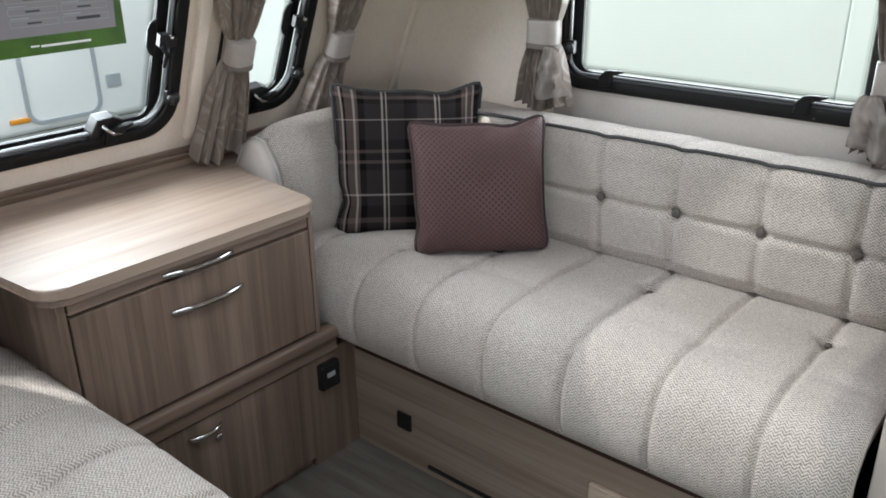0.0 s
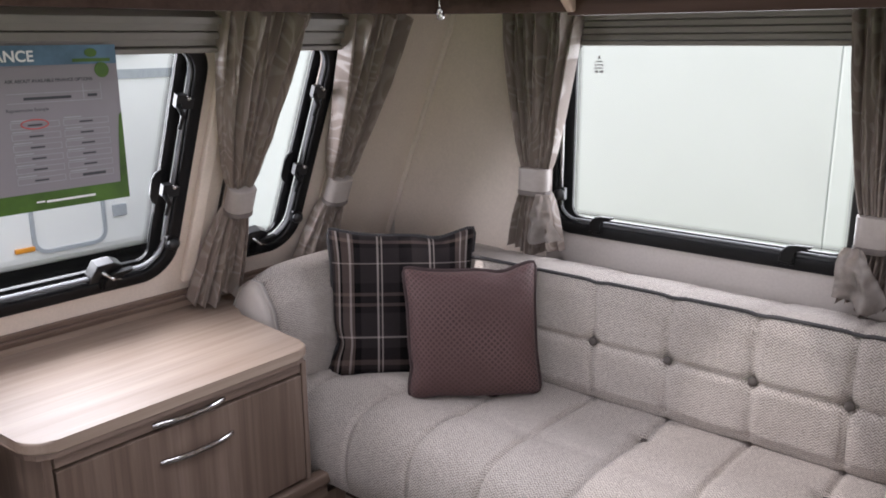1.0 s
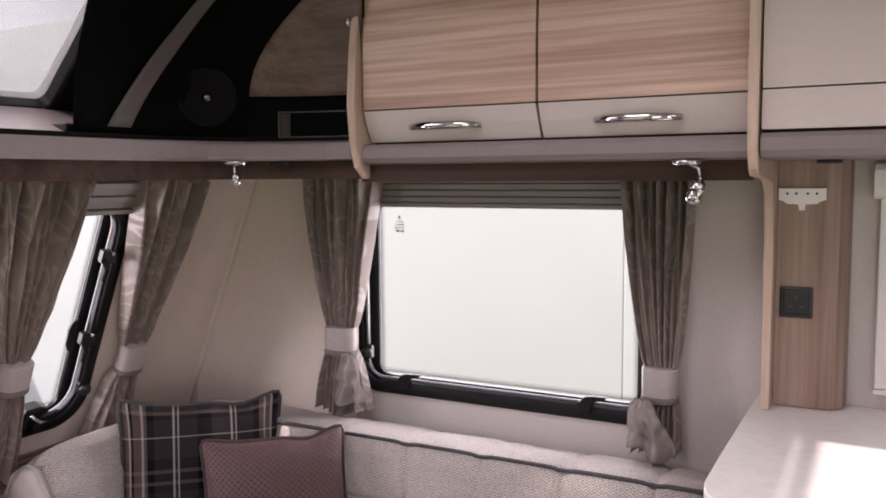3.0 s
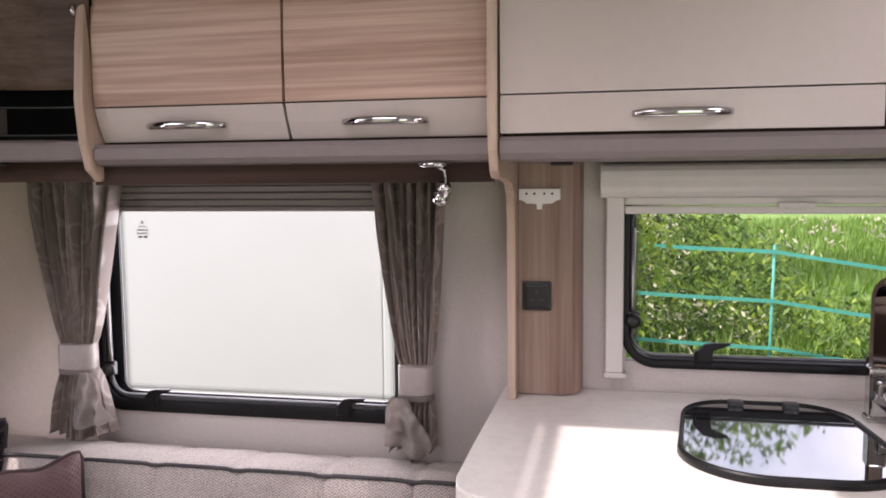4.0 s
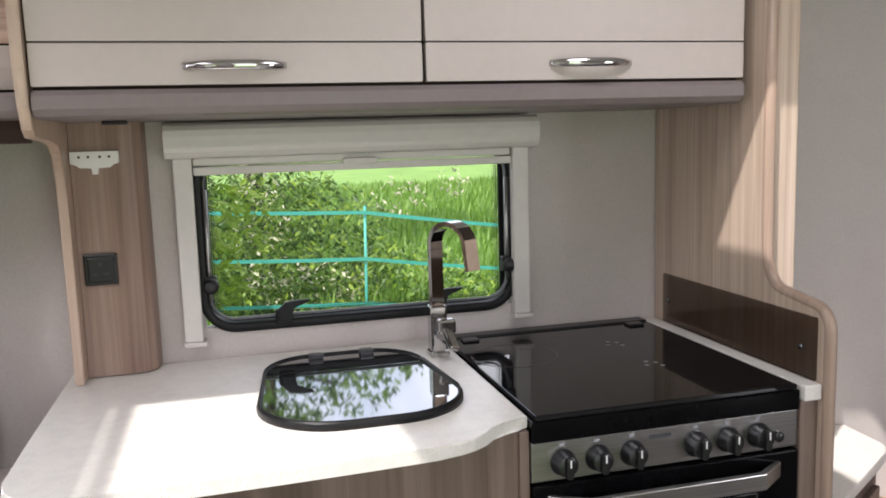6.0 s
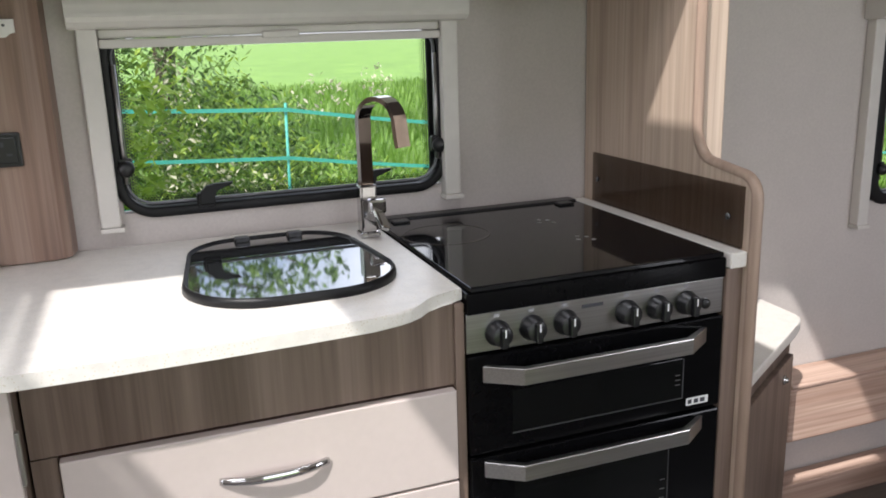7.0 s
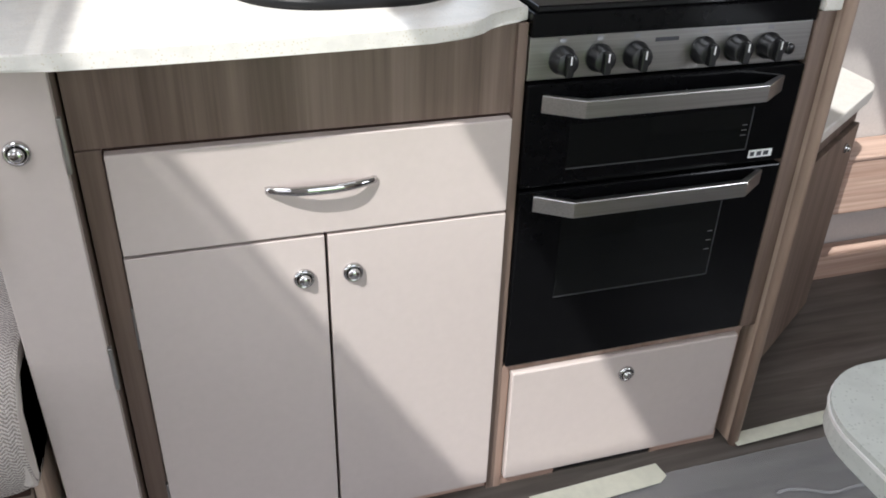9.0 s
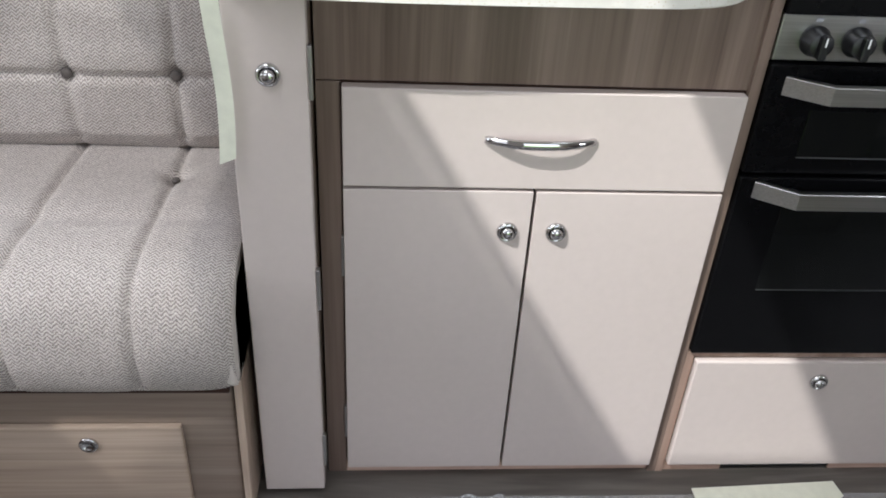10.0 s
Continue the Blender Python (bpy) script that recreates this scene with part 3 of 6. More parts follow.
for (a, b, c, d), s in zip(ROOF_HOLES, (1, 2)):
    o = rounded(a - 0.04, b + 0.04, c - 0.04, d + 0.04, 0.05)
    i = rounded(a, b, c, d, 0.03)
    rl = thing("rooflight", "white framed rooflight in the ceiling", "rooflight", ((a + b) / 2, (c + d) / 2, Z_TOP), kind="structure")
    part("rooflight_frame", ring(o, i, 0, 0.02, axes((0, 0, Z_TOP - 0.002), (1, 0, 0), (0, -1, 0)) @ Matrix.Scale(-1, 4, (0, 1, 0))), white_plastic, rl)
    part("rooflight_pane", box(a - 0.01, b + 0.01, c - 0.01, d + 0.01, Z_TOP + 0.045, Z_TOP + 0.050), roof_glass, rl, "tinted acrylic pane")
    if s == 1:
        part("glazing_bar", box(-0.688, -0.671, c, d, Z_TOP + 0.012, Z_TOP + 0.040), white_plastic, rl)

# overlay added to put the corner's warm bounced light into the wall colour
structure("warm_wall_overlay", box(-1.74, -1.178, WALL_Y - 0.004, WALL_Y - 0.0005, 0.40, 1.43), wall_cream, "thin cream overlay putting warm bounced light on the front corner wall", "wall")

# front corner moulding on the side wall
structure("trim", tube([(-1.508 - SLOPE * (1.385 - z) + 0.004, WALL_Y - 0.008, z) for z in (0.5, 0.9, 1.3, 1.5)], 0.010, 8), wall_cream, "cream corner moulding strip", "trim", True)


# ---- windows ----
def hinged_window(name, label, m, u0, u1, v0, v1, pane_label, catches, stays, rad=0.075, band=0.035, rim=0.030):
    w = thing(name, label, "window", m @ Vector(((u0 + u1) / 2, v0, 0)), kind="structure")
    part("window_frame", ring(rounded(u0, u1, v0, v1, rad, 10), rounded(u0 + rim, u1 - rim, v0 + rim, v1 - rim, rad - 0.022, 10), -0.02, 0.010, m, 0.004), rubber, w, "black rubber frame", True)
    part("pane_border", ring(rounded(u0 + rim - 0.002, u1 - rim + 0.002, v0 + rim - 0.002, v1 - rim + 0.002, rad - 0.02, 10),
                             rounded(u0 + rim - 0.002 + band, u1 - rim + 0.002 - band, v0 + rim - 0.004 + band * 0.5, v1 - rim + 0.004 - band * 0.3, 0.028, 10), -0.034, -0.026, m), plastic_black, w)
    gl = part("pane", prism(rounded(u0 + 0.012, u1 - 0.012, v0 + 0.012, v1 - 0.012, rad - 0.02, 8), -0.044, -0.038, m), pane_glass, w, pane_label)
    gl.visible_shadow = False
    part("seal", ring(rounded(u0 + rim + 0.002, u1 - rim - 0.002, v0 + rim + 0.006, v1 - rim - 0.002, rad - 0.024, 10), rounded(u0 + rim + 0.006, u1 - rim - 0.006, v0 + rim + 0.010, v1 - rim - 0.006, rad - 0.03, 10), -0.012, 0.000, m), seal_grey, w, "grey inner seal line", True)
    lo, hi, bot, top = u0 + rim + band + 0.001, u1 - rim - band - 0.001, v0 + rim + band * 0.5, v1 - rim - band * 0.3
    dots = bmesh.new()

    def dot(u, v, r):
        ring_v = [dots.verts.new(m @ Vector((u + r * math.cos(q * 1.0472), v + r * math.sin(q * 1.0472), -0.0355))) for q in range(6)]
        dots.faces.new(ring_v)
    for row, r in ((0, 0.0024), (1, 0.0018), (2, 0.0012)):
        n = int((hi - lo) / 0.0058)
        for q in range(n):
            u = lo + (q + 0.5 * (row % 2)) * 0.0058
            dot(u, bot + 0.002 + row * 0.0045, r)
        n = int((top - bot) / 0.0058)
        for q in range(n):
            v = bot + (q + 0.5 * (row % 2)) * 0.0058
            dot(lo + row * 0.0045, v, r)
            dot(hi - row * 0.0045, v, r)
    part("dot_border", dots, plastic_black, w, "black halftone dots fading in from the pane's edge")
    for cu in catches:
        c = part("catch", prism([(cu - 0.014, v0 + 0.018), (cu + 0.016, v0 + 0.018), (cu + 0.017, v0 + 0.046), (cu + 0.050, v0 + 0.054), (cu + 0.054, v0 + 0.060), (cu + 0.020, v0 + 0.059), (cu + 0.002, v0 + 0.056), (cu - 0.012, v0 + 0.042)],
                                0.008, 0.022, m, 0.003), rubber, w, "black plastic window catch")
        part("catch_base", prism(rounded(cu - 0.018, cu + 0.018, v0 + 0.010, v0 + 0.042, 0.006, 3), -0.002, 0.014, m, 0.003), rubber, c)
    for su in stays:
        part("stay", tube([m @ Vector((su, v0 + 0.07, 0.004)), m @ Vector((su, v1 - 0.08, 0.004))], 0.0050, 8), hinge_steel, w, "bright sliding stay rod", True)
        k = part("stay_knob", turned([(0.013, 0), (0.016, 0.004), (0.016, 0.012), (0.009, 0.020)], m @ Matrix.Translation((su + 0.002, v0 + 0.10, 0.006)), 12), plastic_black, w, "", True)
        part("stay_block", prism(rounded(su - 0.014, su + 0.014, v0 + 0.085, v0 + 0.12, 0.005, 3), -0.004, 0.010, m, 0.002), plastic_black, w)
    return w


w1 = hinged_window("window_1", "black framed side window facing a white caravan", OFF, *SIDE_WIN, "clear acrylic pane", (-1.025, -0.545), (-1.135,), 0.075, 0.030)
hinged_window("window_2", "black framed kitchen window facing a hedge", OFF, *KIT_WIN, "clear acrylic pane", (0.235, 0.565), (0.092, 0.728), 0.075, 0.014, 0.019)
hinged_window("window_3", "black framed window over the rear bed", OFF, *BED_WIN, "clear acrylic pane", (2.17, 2.52), (2.005,), 0.06, 0.010)
for i, (a, b) in enumerate((FW1, FW2, FW3)):
    hinged_window("window_%d" % (4 + i), "black framed front window in the sloping wall", TILT, a, b, tv(0.792), tv(1.362), "clear acrylic pane",
                  ((a + b) / 2 + (0.10 if i == 0 else 0.0),), (b - 0.022,), 0.09, 0.03)
    cu, vb = (a + b) / 2 + (0.10 if i == 0 else 0.0), tv(0.792)
    part("catch_plate", prism([(cu - 0.046, vb + 0.022), (cu + 0.046, vb + 0.022), (cu + 0.034, vb + 0.066), (cu + 0.012, vb + 0.076), (cu - 0.026, vb + 0.074)], -0.0255, 0.006, TILT, 0.003), plastic_black, bpy.data.objects["window_%d" % (4 + i)], "black catch plate")
    part("catch_bar", tube([TILT @ Vector((cu - 0.020, vb + 0.064, 0.014)), TILT @ Vector((cu + 0.004, vb + 0.044, 0.022)), TILT @ Vector((cu + 0.026, vb + 0.040, 0.016))], 0.0045, 8), chrome, bpy.data.objects["window_%d" % (4 + i)], "bright catch bar", True)
    for vv in (tv(1.02), tv(1.22)):
        if vv < tv(1.1):
            part("catch_tab", prism([(b - 0.056, vv - 0.055), (b - 0.070, vv - 0.044), (b - 0.078, vv - 0.026), (b - 0.079, vv + 0.016), (b - 0.072, vv + 0.032), (b - 0.056, vv + 0.042)], -0.0255, -0.020, TILT, 0.002), plastic_black, bpy.data.objects["window_%d" % (4 + i)])
        part("catch_lever", tube([TILT @ Vector((b - 0.072, vv + 0.004, 0.022)), TILT @ Vector((b - 0.060, vv - 0.020, 0.030)), TILT @ Vector((b - 0.062, vv - 0.052, 0.026))], [0.007, 0.006, 0.004], 8), rubber, bpy.data.objects["window_%d" % (4 + i)], "black catch lever", True)
        part("catch_spring", turned([(0.005, 0), (0.005, 0.012), (0.002, 0.014)], TILT @ Matrix.Translation((b - 0.050, vv + 0.018, 0.016)), 10), chrome, bpy.data.objects["window_%d" % (4 + i)], "bright catch pin", True)
        part("side_catch", boxes([(b - 0.066, b - 0.030, vv - 0.011, vv + 0.011, 0.004, 0.018), (b - 0.078, b - 0.056, vv - 0.002, vv + 0.026, 0.012, 0.024)], TILT), plastic_black,
             bpy.data.objects["window_%d" % (4 + i)], "black side catch")
# small printed mark in the corner of the side pane
for k, (du, dv, w, h) in enumerate(((0.010, 0.0, 0.020, 0.003), (0.006, -0.008, 0.028, 0.003), (0.004, -0.016, 0.030, 0.003), (0.008, -0.026, 0.010, 0.006), (0.022, -0.026, 0.010, 0.006), (0.016, 0.008, 0.006, 0.008))):
    part("printed_mark", prism([(-1.078 + du, 1.285 + dv), (-1.078 + du + w, 1.285 + dv), (-1.078 + du + w, 1.285 + dv + h), (-1.078 + du, 1.285 + dv + h)], -0.0365, -0.036, OFF), ink_grey, w1)

# upright pillar trim between the front windows, blind rails
for yy in (1.125, 1.535, 0.495):
    structure("trim", prism(rounded(yy - 0.016, yy + 0.016, tv(0.77), tv(1.40), 0.006, 3), 0, 0.016, TILT, 0.004), wall_cream, "cream upright blind rail beside the front window", "trim")


def pleated_cassette(name, label, m, u0, u1, v0, v1):
    t = thing(name, label, "blind", m @ Vector(((u0 + u1) / 2, v0, 0)))
    n = 4
    for k in range(n):
        h = (v1 - v0) / n
        part("slat", prism(rounded(u0, u1, v0 + k * h + 0.001, v0 + (k + 1) * h - 0.001, 0.004, 3), 0.012, 0.030 + 0.006 * (k % 2) + 0.004 * k, m, 0.002), blind_grey, t)
    part("head_rail", prism(rounded(u0 - 0.02, u1 + 0.02, v0, v1 + 0.006, 0.003, 3), 0.001, 0.0115, m, 0.001), blind_grey, t)
    part("bottom_bar", prism(rounded(u0, u1, v0 - 0.012, v0 - 0.001, 0.003, 3), 0.010, 0.036, m, 0.002), blind_grey, t)
    return t


pleated_cassette("folded_blind", "grey pleated blind folded under the shelf of the side window", OFF, -1.10, -0.415, 1.338, 1.40)
pleated_cassette("folded_blind", "grey pleated blind folded over the front window", TILT, 0.50, 1.095, tv(1.345), tv(1.41))
pleated_cassette("folded_blind", "grey pleated blind folded over the front corner window", TILT, 1.175, 1.50, tv(1.345), tv(1.41))


def roller_blind(label, u0, u1, v0, v1, m):
    t = thing("roller_blind", label, "blind", m @ Vector(((u0 + u1) / 2, v0, 0)))
    part("cassette", prism([(0, v1), (0.052, v1), (0.062, v1 - 0.005), (0.069, v1 - 0.014), (0.071, v1 - 0.026), (0.071, v1 - 0.044), (0.067, v1 - 0.056), (0.058, v1 - 0.065), (0.048, v1 - 0.068), (0, v1 - 0.068)], u0 - 0.012, u1 + 0.012, m @ axes((0, 0, 0), (0, 0, 1), (0, 1, 0)) @ Matrix.Scale(-1, 4, (0, 0, 1)), 0.002), blind_white, t)
    part("cassette_lip", prism(rounded(u0 - 0.010, u1 + 0.010, v1 - 0.048, v1 - 0.040, 0.002, 2), 0.069, 0.073, m), blind_white, t)
    for a in (u0, u1 - 0.036):
        part("side_rail", prism(rounded(a, a + 0.036, v0, v1 - 0.066, 0.004, 3), 0.0, 0.030, m, 0.003), blind_white, t)
        part("rail_foot", prism(rounded(a - 0.002, a + 0.042, v0 - 0.010, v0, 0.002, 2), 0.0, 0.034, m, 0.002), blind_white, t)
    part("pull_bar", prism(rounded(u0 + 0.037, u1 - 0.037, v1 - 0.102, v1 - 0.086, 0.004, 3), 0.006, 0.027, m, 0.003), blind_white, t)
    part("upper_bar", prism(rounded(u0 + 0.037, u1 - 0.037, v1 - 0.0845, v1 - 0.068, 0.004, 3), 0.004, 0.020, m, 0.003), blind_white, t)
    part("pull_grip", prism(rounded((u0 + u1) / 2 - 0.036, (u0 + u1) / 2 + 0.036, v1 - 0.092, v1 - 0.078, 0.004, 3), 0.024, 0.034, m, 0.003), blind_white, t)


roller_blind("white roller blind cassette over the kitchen window", 0.037, 0.772, 0.988, 1.422, OFF)
roller_blind("white roller blind cassette over the bed window", 1.920, 2.77, 0.790, 1.398, OFF)


# ---- upper shelf rail round the front ----
def curve_plan():
    pts = [(-0.93, 1.535), (-1.02, 1.525), (-1.10, 1.495), (-1.17, 1.450), (-1.215, 1.39), (-1.243, 1.32), (-1.260, 1.23), (-1.268, 1.12), (-1.270, 1.0), (-1.270, 0.81)]
    return pts + [(x, 1.62 - y) for x, y in pts[-2::-1]]


RAIL = curve_plan()


def along(off):
    """The shelf line moved outwards by off."""
    out = []
    for i, (x, y) in enumerate(RAIL):
        a, b = RAIL[max(i - 1, 0)], RAIL[min(i + 1, len(RAIL) - 1)]
        t = Vector((b[0] - a[0], b[1] - a[1])).normalized()
        n = Vector((t.y, -t.x))
        if n.x > 0 and abs(y - 0.81) < 0.3 or (n.y > 0) != (y > 0.81) and abs(y - 0.81) >= 0.3:
            n = -n
        out.append((x + n.x * off, y + n.y * off))
    return out


def band(off_in, off_out, z0, z1, mat, name, label, category, r=0.0):
    a, b = along(off_in), along(off_out)
    bm = prism(a + b[::-1], z0, z1, Matrix.Identity(4), r, 3)
    return structure(name, bm, mat, label, category)


band(0.0, 0.25, 1.437, 1.478, rail_lilac, "trim", "taupe shelf rail curving round the front lounge", "shelf rail", 0.010)
band(0.006, 0.20, 1.4785, 1.488, panel_black, "trim", "black strip on top of the front shelf rail", "trim")
band(0.022, 0.045, 1.398, 1.437, wood_dark, "trim", "dark wood pelmet under the front shelf", "pelmet")
structure("trim", box(-0.945, -0.158, 1.565, 1.590, 1.391, 1.437), wood_dark, "dark wood pelmet under the lounge lockers", "pelmet")


def lean(s, t, back=0.0):
    """A point on the dark corner panel: s runs from the locker to the sunroof, t up."""
    pts = along(0.022 + back)
    i = s * 7.0
    k = min(int(i), 6)
    f = i - k
    x = pts[k][0] * (1 - f) + pts[k + 1][0] * f
    y = pts[k][1] * (1 - f) + pts[k + 1][1] * f
    inward = 0.20 * t * t
    return Vector((x + inward * (0.25 + 0.75 * s), y - inward * (1 - s) * 0.3, 1.478 + 0.47 * t))


corner = thing("corner_speaker_panel", "black corner panel with a round speaker above the front shelf", "speaker panel", (-1.2, 1.4, 1.478))


def thick(fn, nu, nv, d):
    bm = sheet(fn, nu, nv)
    bmesh.ops.solidify(bm, geom=bm.faces[:], thickness=d)
    return bm


part("panel", thick(lambda s, t: lean(s, t), 28, 14, 0.006), panel_black, corner, "", True)
part("silver_strip", thick(lambda s, t: lean(0.88 - 0.34 * t - 0.20 * t * t + 0.07 * (s - 0.5), 0.05 + 0.95 * t, -0.008), 4, 16, 0.004), rail_lilac, corner, "pale taupe curved strip", True)
part("wood_door", thick(lambda s, t: lean(s * 0.41 * max(0.02, 1 - 1.5 * t * t), 0.205 + 0.79 * t, -0.010), 14, 14, 0.005), wood_corner, corner, "curved wood locker door", True)
sp = lean(0.57, 0.195, -0.012)
SPM = axes(sp, (0.70, 0.72, 0), (0.0, 0.0, 1))
if (SPM @ Vector((0, 0, 1)) - sp).dot(Vector((0, 0, 1.4)) - sp) < 0:
    SPM = axes(sp, (-0.70, -0.72, 0), (0.0, 0.0, 1))
part("speaker_ring", turned([(0.062, -0.004), (0.062, 0.008), (0.057, 0.011), (0.053, 0.006), (0.024, 0.002), (0.001, 0.002)], SPM, 32), panel_black, corner, "round speaker grille", True)
part("speaker_dome", turned([(0.011, 0.002), (0.009, 0.007), (0.002, 0.010)], SPM, 16), dark_chrome, corner, "dark chrome centre", True)


def slot_outline(s0, s1, t0, t1, back):
    return lambda s, t: lean(s0 + (s1 - s0) * s, t0 + (t1 - t0) * t, back)


part("cubby_frame", thick(slot_outline(0.005, 0.41, 0.005, 0.190, -0.010), 8, 4, 0.006), panel_black, corner)
for s0, s1, t0, t1 in ((0.035, 0.305, 0.130, 0.136), (0.035, 0.305, 0.018, 0.024), (0.035, 0.041, 0.024, 0.130), (0.299, 0.305, 0.024, 0.130)):
    part("cubby_lip", thick(slot_outline(s0, s1, t0, t1, -0.018), 6, 2, 0.008), cubby_lip, corner, "glossy lip of the cubby hole")
# paler strip that paints light onto the inner side of the cubby hole
part("cubby_side", thick(slot_outline(0.262, 0.298, 0.026, 0.128, -0.014), 4, 4, 0.003), smoked, corner, "side of the cubby hole, its light put in by a paler colour")

# sunroof in the sloping front roof
SR0, SR1 = Vector((-1.46, 0, 1.545)), Vector((-1.08, 0, 1.955))
SRM = axes(SR0, (0, 1, 0), SR1 - SR0)
SRL = (SR1 - SR0).length
sunroof = thing("sunroof", "panoramic front sunroof with a grey mesh blind drawn across", "sunroof", tuple(SR0 + Vector((0, 0.81, 0))), kind="structure")
part("sunroof_frame", ring(rounded(0.36, 1.26, -0.03, SRL + 0.03, 0.05), rounded(0.435, 1.185, 0.012, SRL - 0.03, 0.02), -0.03, 0.02, SRM, 0.006), rubber, sunroof, "black frame")
part("mesh_blind", prism(rounded(0.43, 1.19, 0.01, SRL - 0.02, 0.01, 2), -0.012, -0.010, SRM), fly_mesh, sunroof, "grey fly-screen mesh")
gl = part("pane", prism(rounded(0.40, 1.22, -0.02, SRL, 0.03), -0.05, -0.044, SRM), pane_glass, sunroof)
gl.visible_shadow = False
structure("trim", prism([(-1.300, 1.476), (-1.285, 1.478), (-1.43, 1.538), (-1.455, 1.545), (-1.48, 1.50)], 0.20, 1.42, axes((0, 0, 0), (1, 0, 0), (0, 0, 1)) @ Matrix.Scale(-1, 4, (0, 0, 1)), 0.004), rail_lilac, "taupe sloping ledge below the sunroof", "ledge")
structure("trim", prism([(1.25, -0.06), (1.40, -0.06), (1.55, SRL), (1.25, SRL)], -0.02, 0.012, SRM, 0.004), panel_black, "black trim beside the sunroof", "trim")
structure("trim", prism([(0.37, -0.06), (0.05, -0.06), (0.05, SRL), (0.37, SRL)][::-1], -0.02, 0.012, SRM, 0.004), panel_black, "black trim beside the sunroof", "trim")
for y0, y1 in ((1.30, WALL_Y), (NEAR_Y, 0.34)):
    structure("ceiling", prism([(y0, -0.14), (y1, -0.14), (y1, SRL + 0.06), (y0, SRL + 0.06)], -0.036, -0.028, SRM), ceiling_paint, "sloping front roof beside the sunroof", "ceiling")
part("latch", box(-1.36, -1.31, 1.12, 1.22, 1.490, 1.506, 0.004), plastic_black, sunroof, "black flat latch")
structure("trim", box(-1.60, -1.49, NEAR_Y, 1.87, 1.46, 1.515), panel_black, "black upper front trim", "trim")


# ---- upholstery ----
SEAM0, PITCH = -0.335, 0.187


def crease(x, width=0.013):
    """0 in a seam, rising to 1 between seams, for the even row of seams along x."""
    d = abs((x - SEAM0) / PITCH - round((x - SEAM0) / PITCH)) * PITCH
    return 1 - math.exp(-(d / width) ** 1.3)


def dip(d, width):
    return math.exp(-(d / width) ** 2)


# profile of the seat from the lower front edge, over the rounded front, to the back
SEAT_PROFILE = [(1.265, 0.311), (1.215, 0.311), (1.190, 0.334), (1.178, 0.38), (1.182, 0.43), (1.200, 0.475), (1.235, 0.505), (1.29, 0.520), (1.36, 0.522), (1.44, 0.519), (1.52, 0.516), (1.60, 0.514), (1.70, 0.512)]


def smooth_line(pts, steps=6):
    """A smooth curve through the points."""
    out = []
    v = [Vector(p) for p in pts]
    for i in range(len(v) - 1):
        a, b, c, d = v[max(i - 1, 0)], v[i], v[i + 1], v[min(i + 2, len(v) - 1)]
        for k in range(steps):
            f = k / steps
            out.append(tuple(0.5 * (2 * b + (c - a) * f + (2 * a - 5 * b + 4 * c - d) * f * f + (3 * b - a - 3 * c + d) * f ** 3)))
    return out + [tuple(v[-1])]


SEAT_PROFILE = smooth_line(SEAT_PROFILE)


def on_profile(pts, t):
    seg = [math.dist(a, b) for a, b in zip(pts, pts[1:])]
    d = min(max(t, 0.0), 0.9999) * sum(seg)
    for (a, b), L in zip(zip(pts, pts[1:]), seg):
        if d <= L:
            f = d / L
            n = Vector((-(b[1] - a[1]), b[0] - a[0])).normalized()
            return Vector((a[0] + (b[0] - a[0]) * f, a[1] + (b[1] - a[1]) * f)), n
        d -= L
    return Vector(pts[-1]), n


PROFILE_LEN = sum(math.dist(a, b) for a, b in zip(SEAT_PROFILE, SEAT_PROFILE[1:]))


def seat_cushion(name, x0, x1, flip=False):
    """A tufted seat: seams across, a lengthwise seam and a row of buttons."""
    def fn(s, t):
        x = x0 + (x1 - x0) * s
        p, n = on_profile(SEAT_PROFILE, t)
        ends = min(x - x0, x1 - x)
        round_end = 0.018 * math.exp(-ends / 0.018)
        rows = dip(p.x - 1.385, 0.020) * 0.34 if p.y > 0.47 else 0
        c = crease(x, 0.0065) * (1 - rows)
        d = abs((x - SEAM0) / PITCH - round((x - SEAM0) / PITCH)) * PITCH
        button = 0.020 * math.exp(-((d ** 2 + (p.x - 1.545) ** 2) / 0.022 ** 2)) if p.y > 0.47 and min(abs(x - SEAM0), abs(x - SEAM0 + 2 * PITCH)) < 0.09 else 0.006 * dip(d, 0.03) * dip(p.x - 1.385, 0.03)
        under = 0.0 if p.y < 0.325 else 1.0
        wav = 0.004 * noise.noise(Vector((x * 5, t * 6, 1.3)))
        off = (0.0125 * (c - 1) + wav) * under - round_end * 0.8 - button
        q = p + n * off
        y, z = q
        if flip:
            y = 1.765 - y
        return (x, y, z)
    bm = sheet(fn, int((x1 - x0) / 0.0045), 150, lambda s, t: (x0 + (x1 - x0) * s, t * PROFILE_LEN))
    return bm


def button(at, nrm, parent, k=1.0):
    n = Vector(nrm).normalized()
    u = n.orthogonal().normalized()
    m = axes(at, u, n.cross(u))
    part("button", turned([(0.009 * k, -0.004), (0.0105 * k, 0.0), (0.009 * k, 0.004), (0.004 * k, 0.0055)], m, 14), button_grey, parent, "dark fabric-covered button", True)


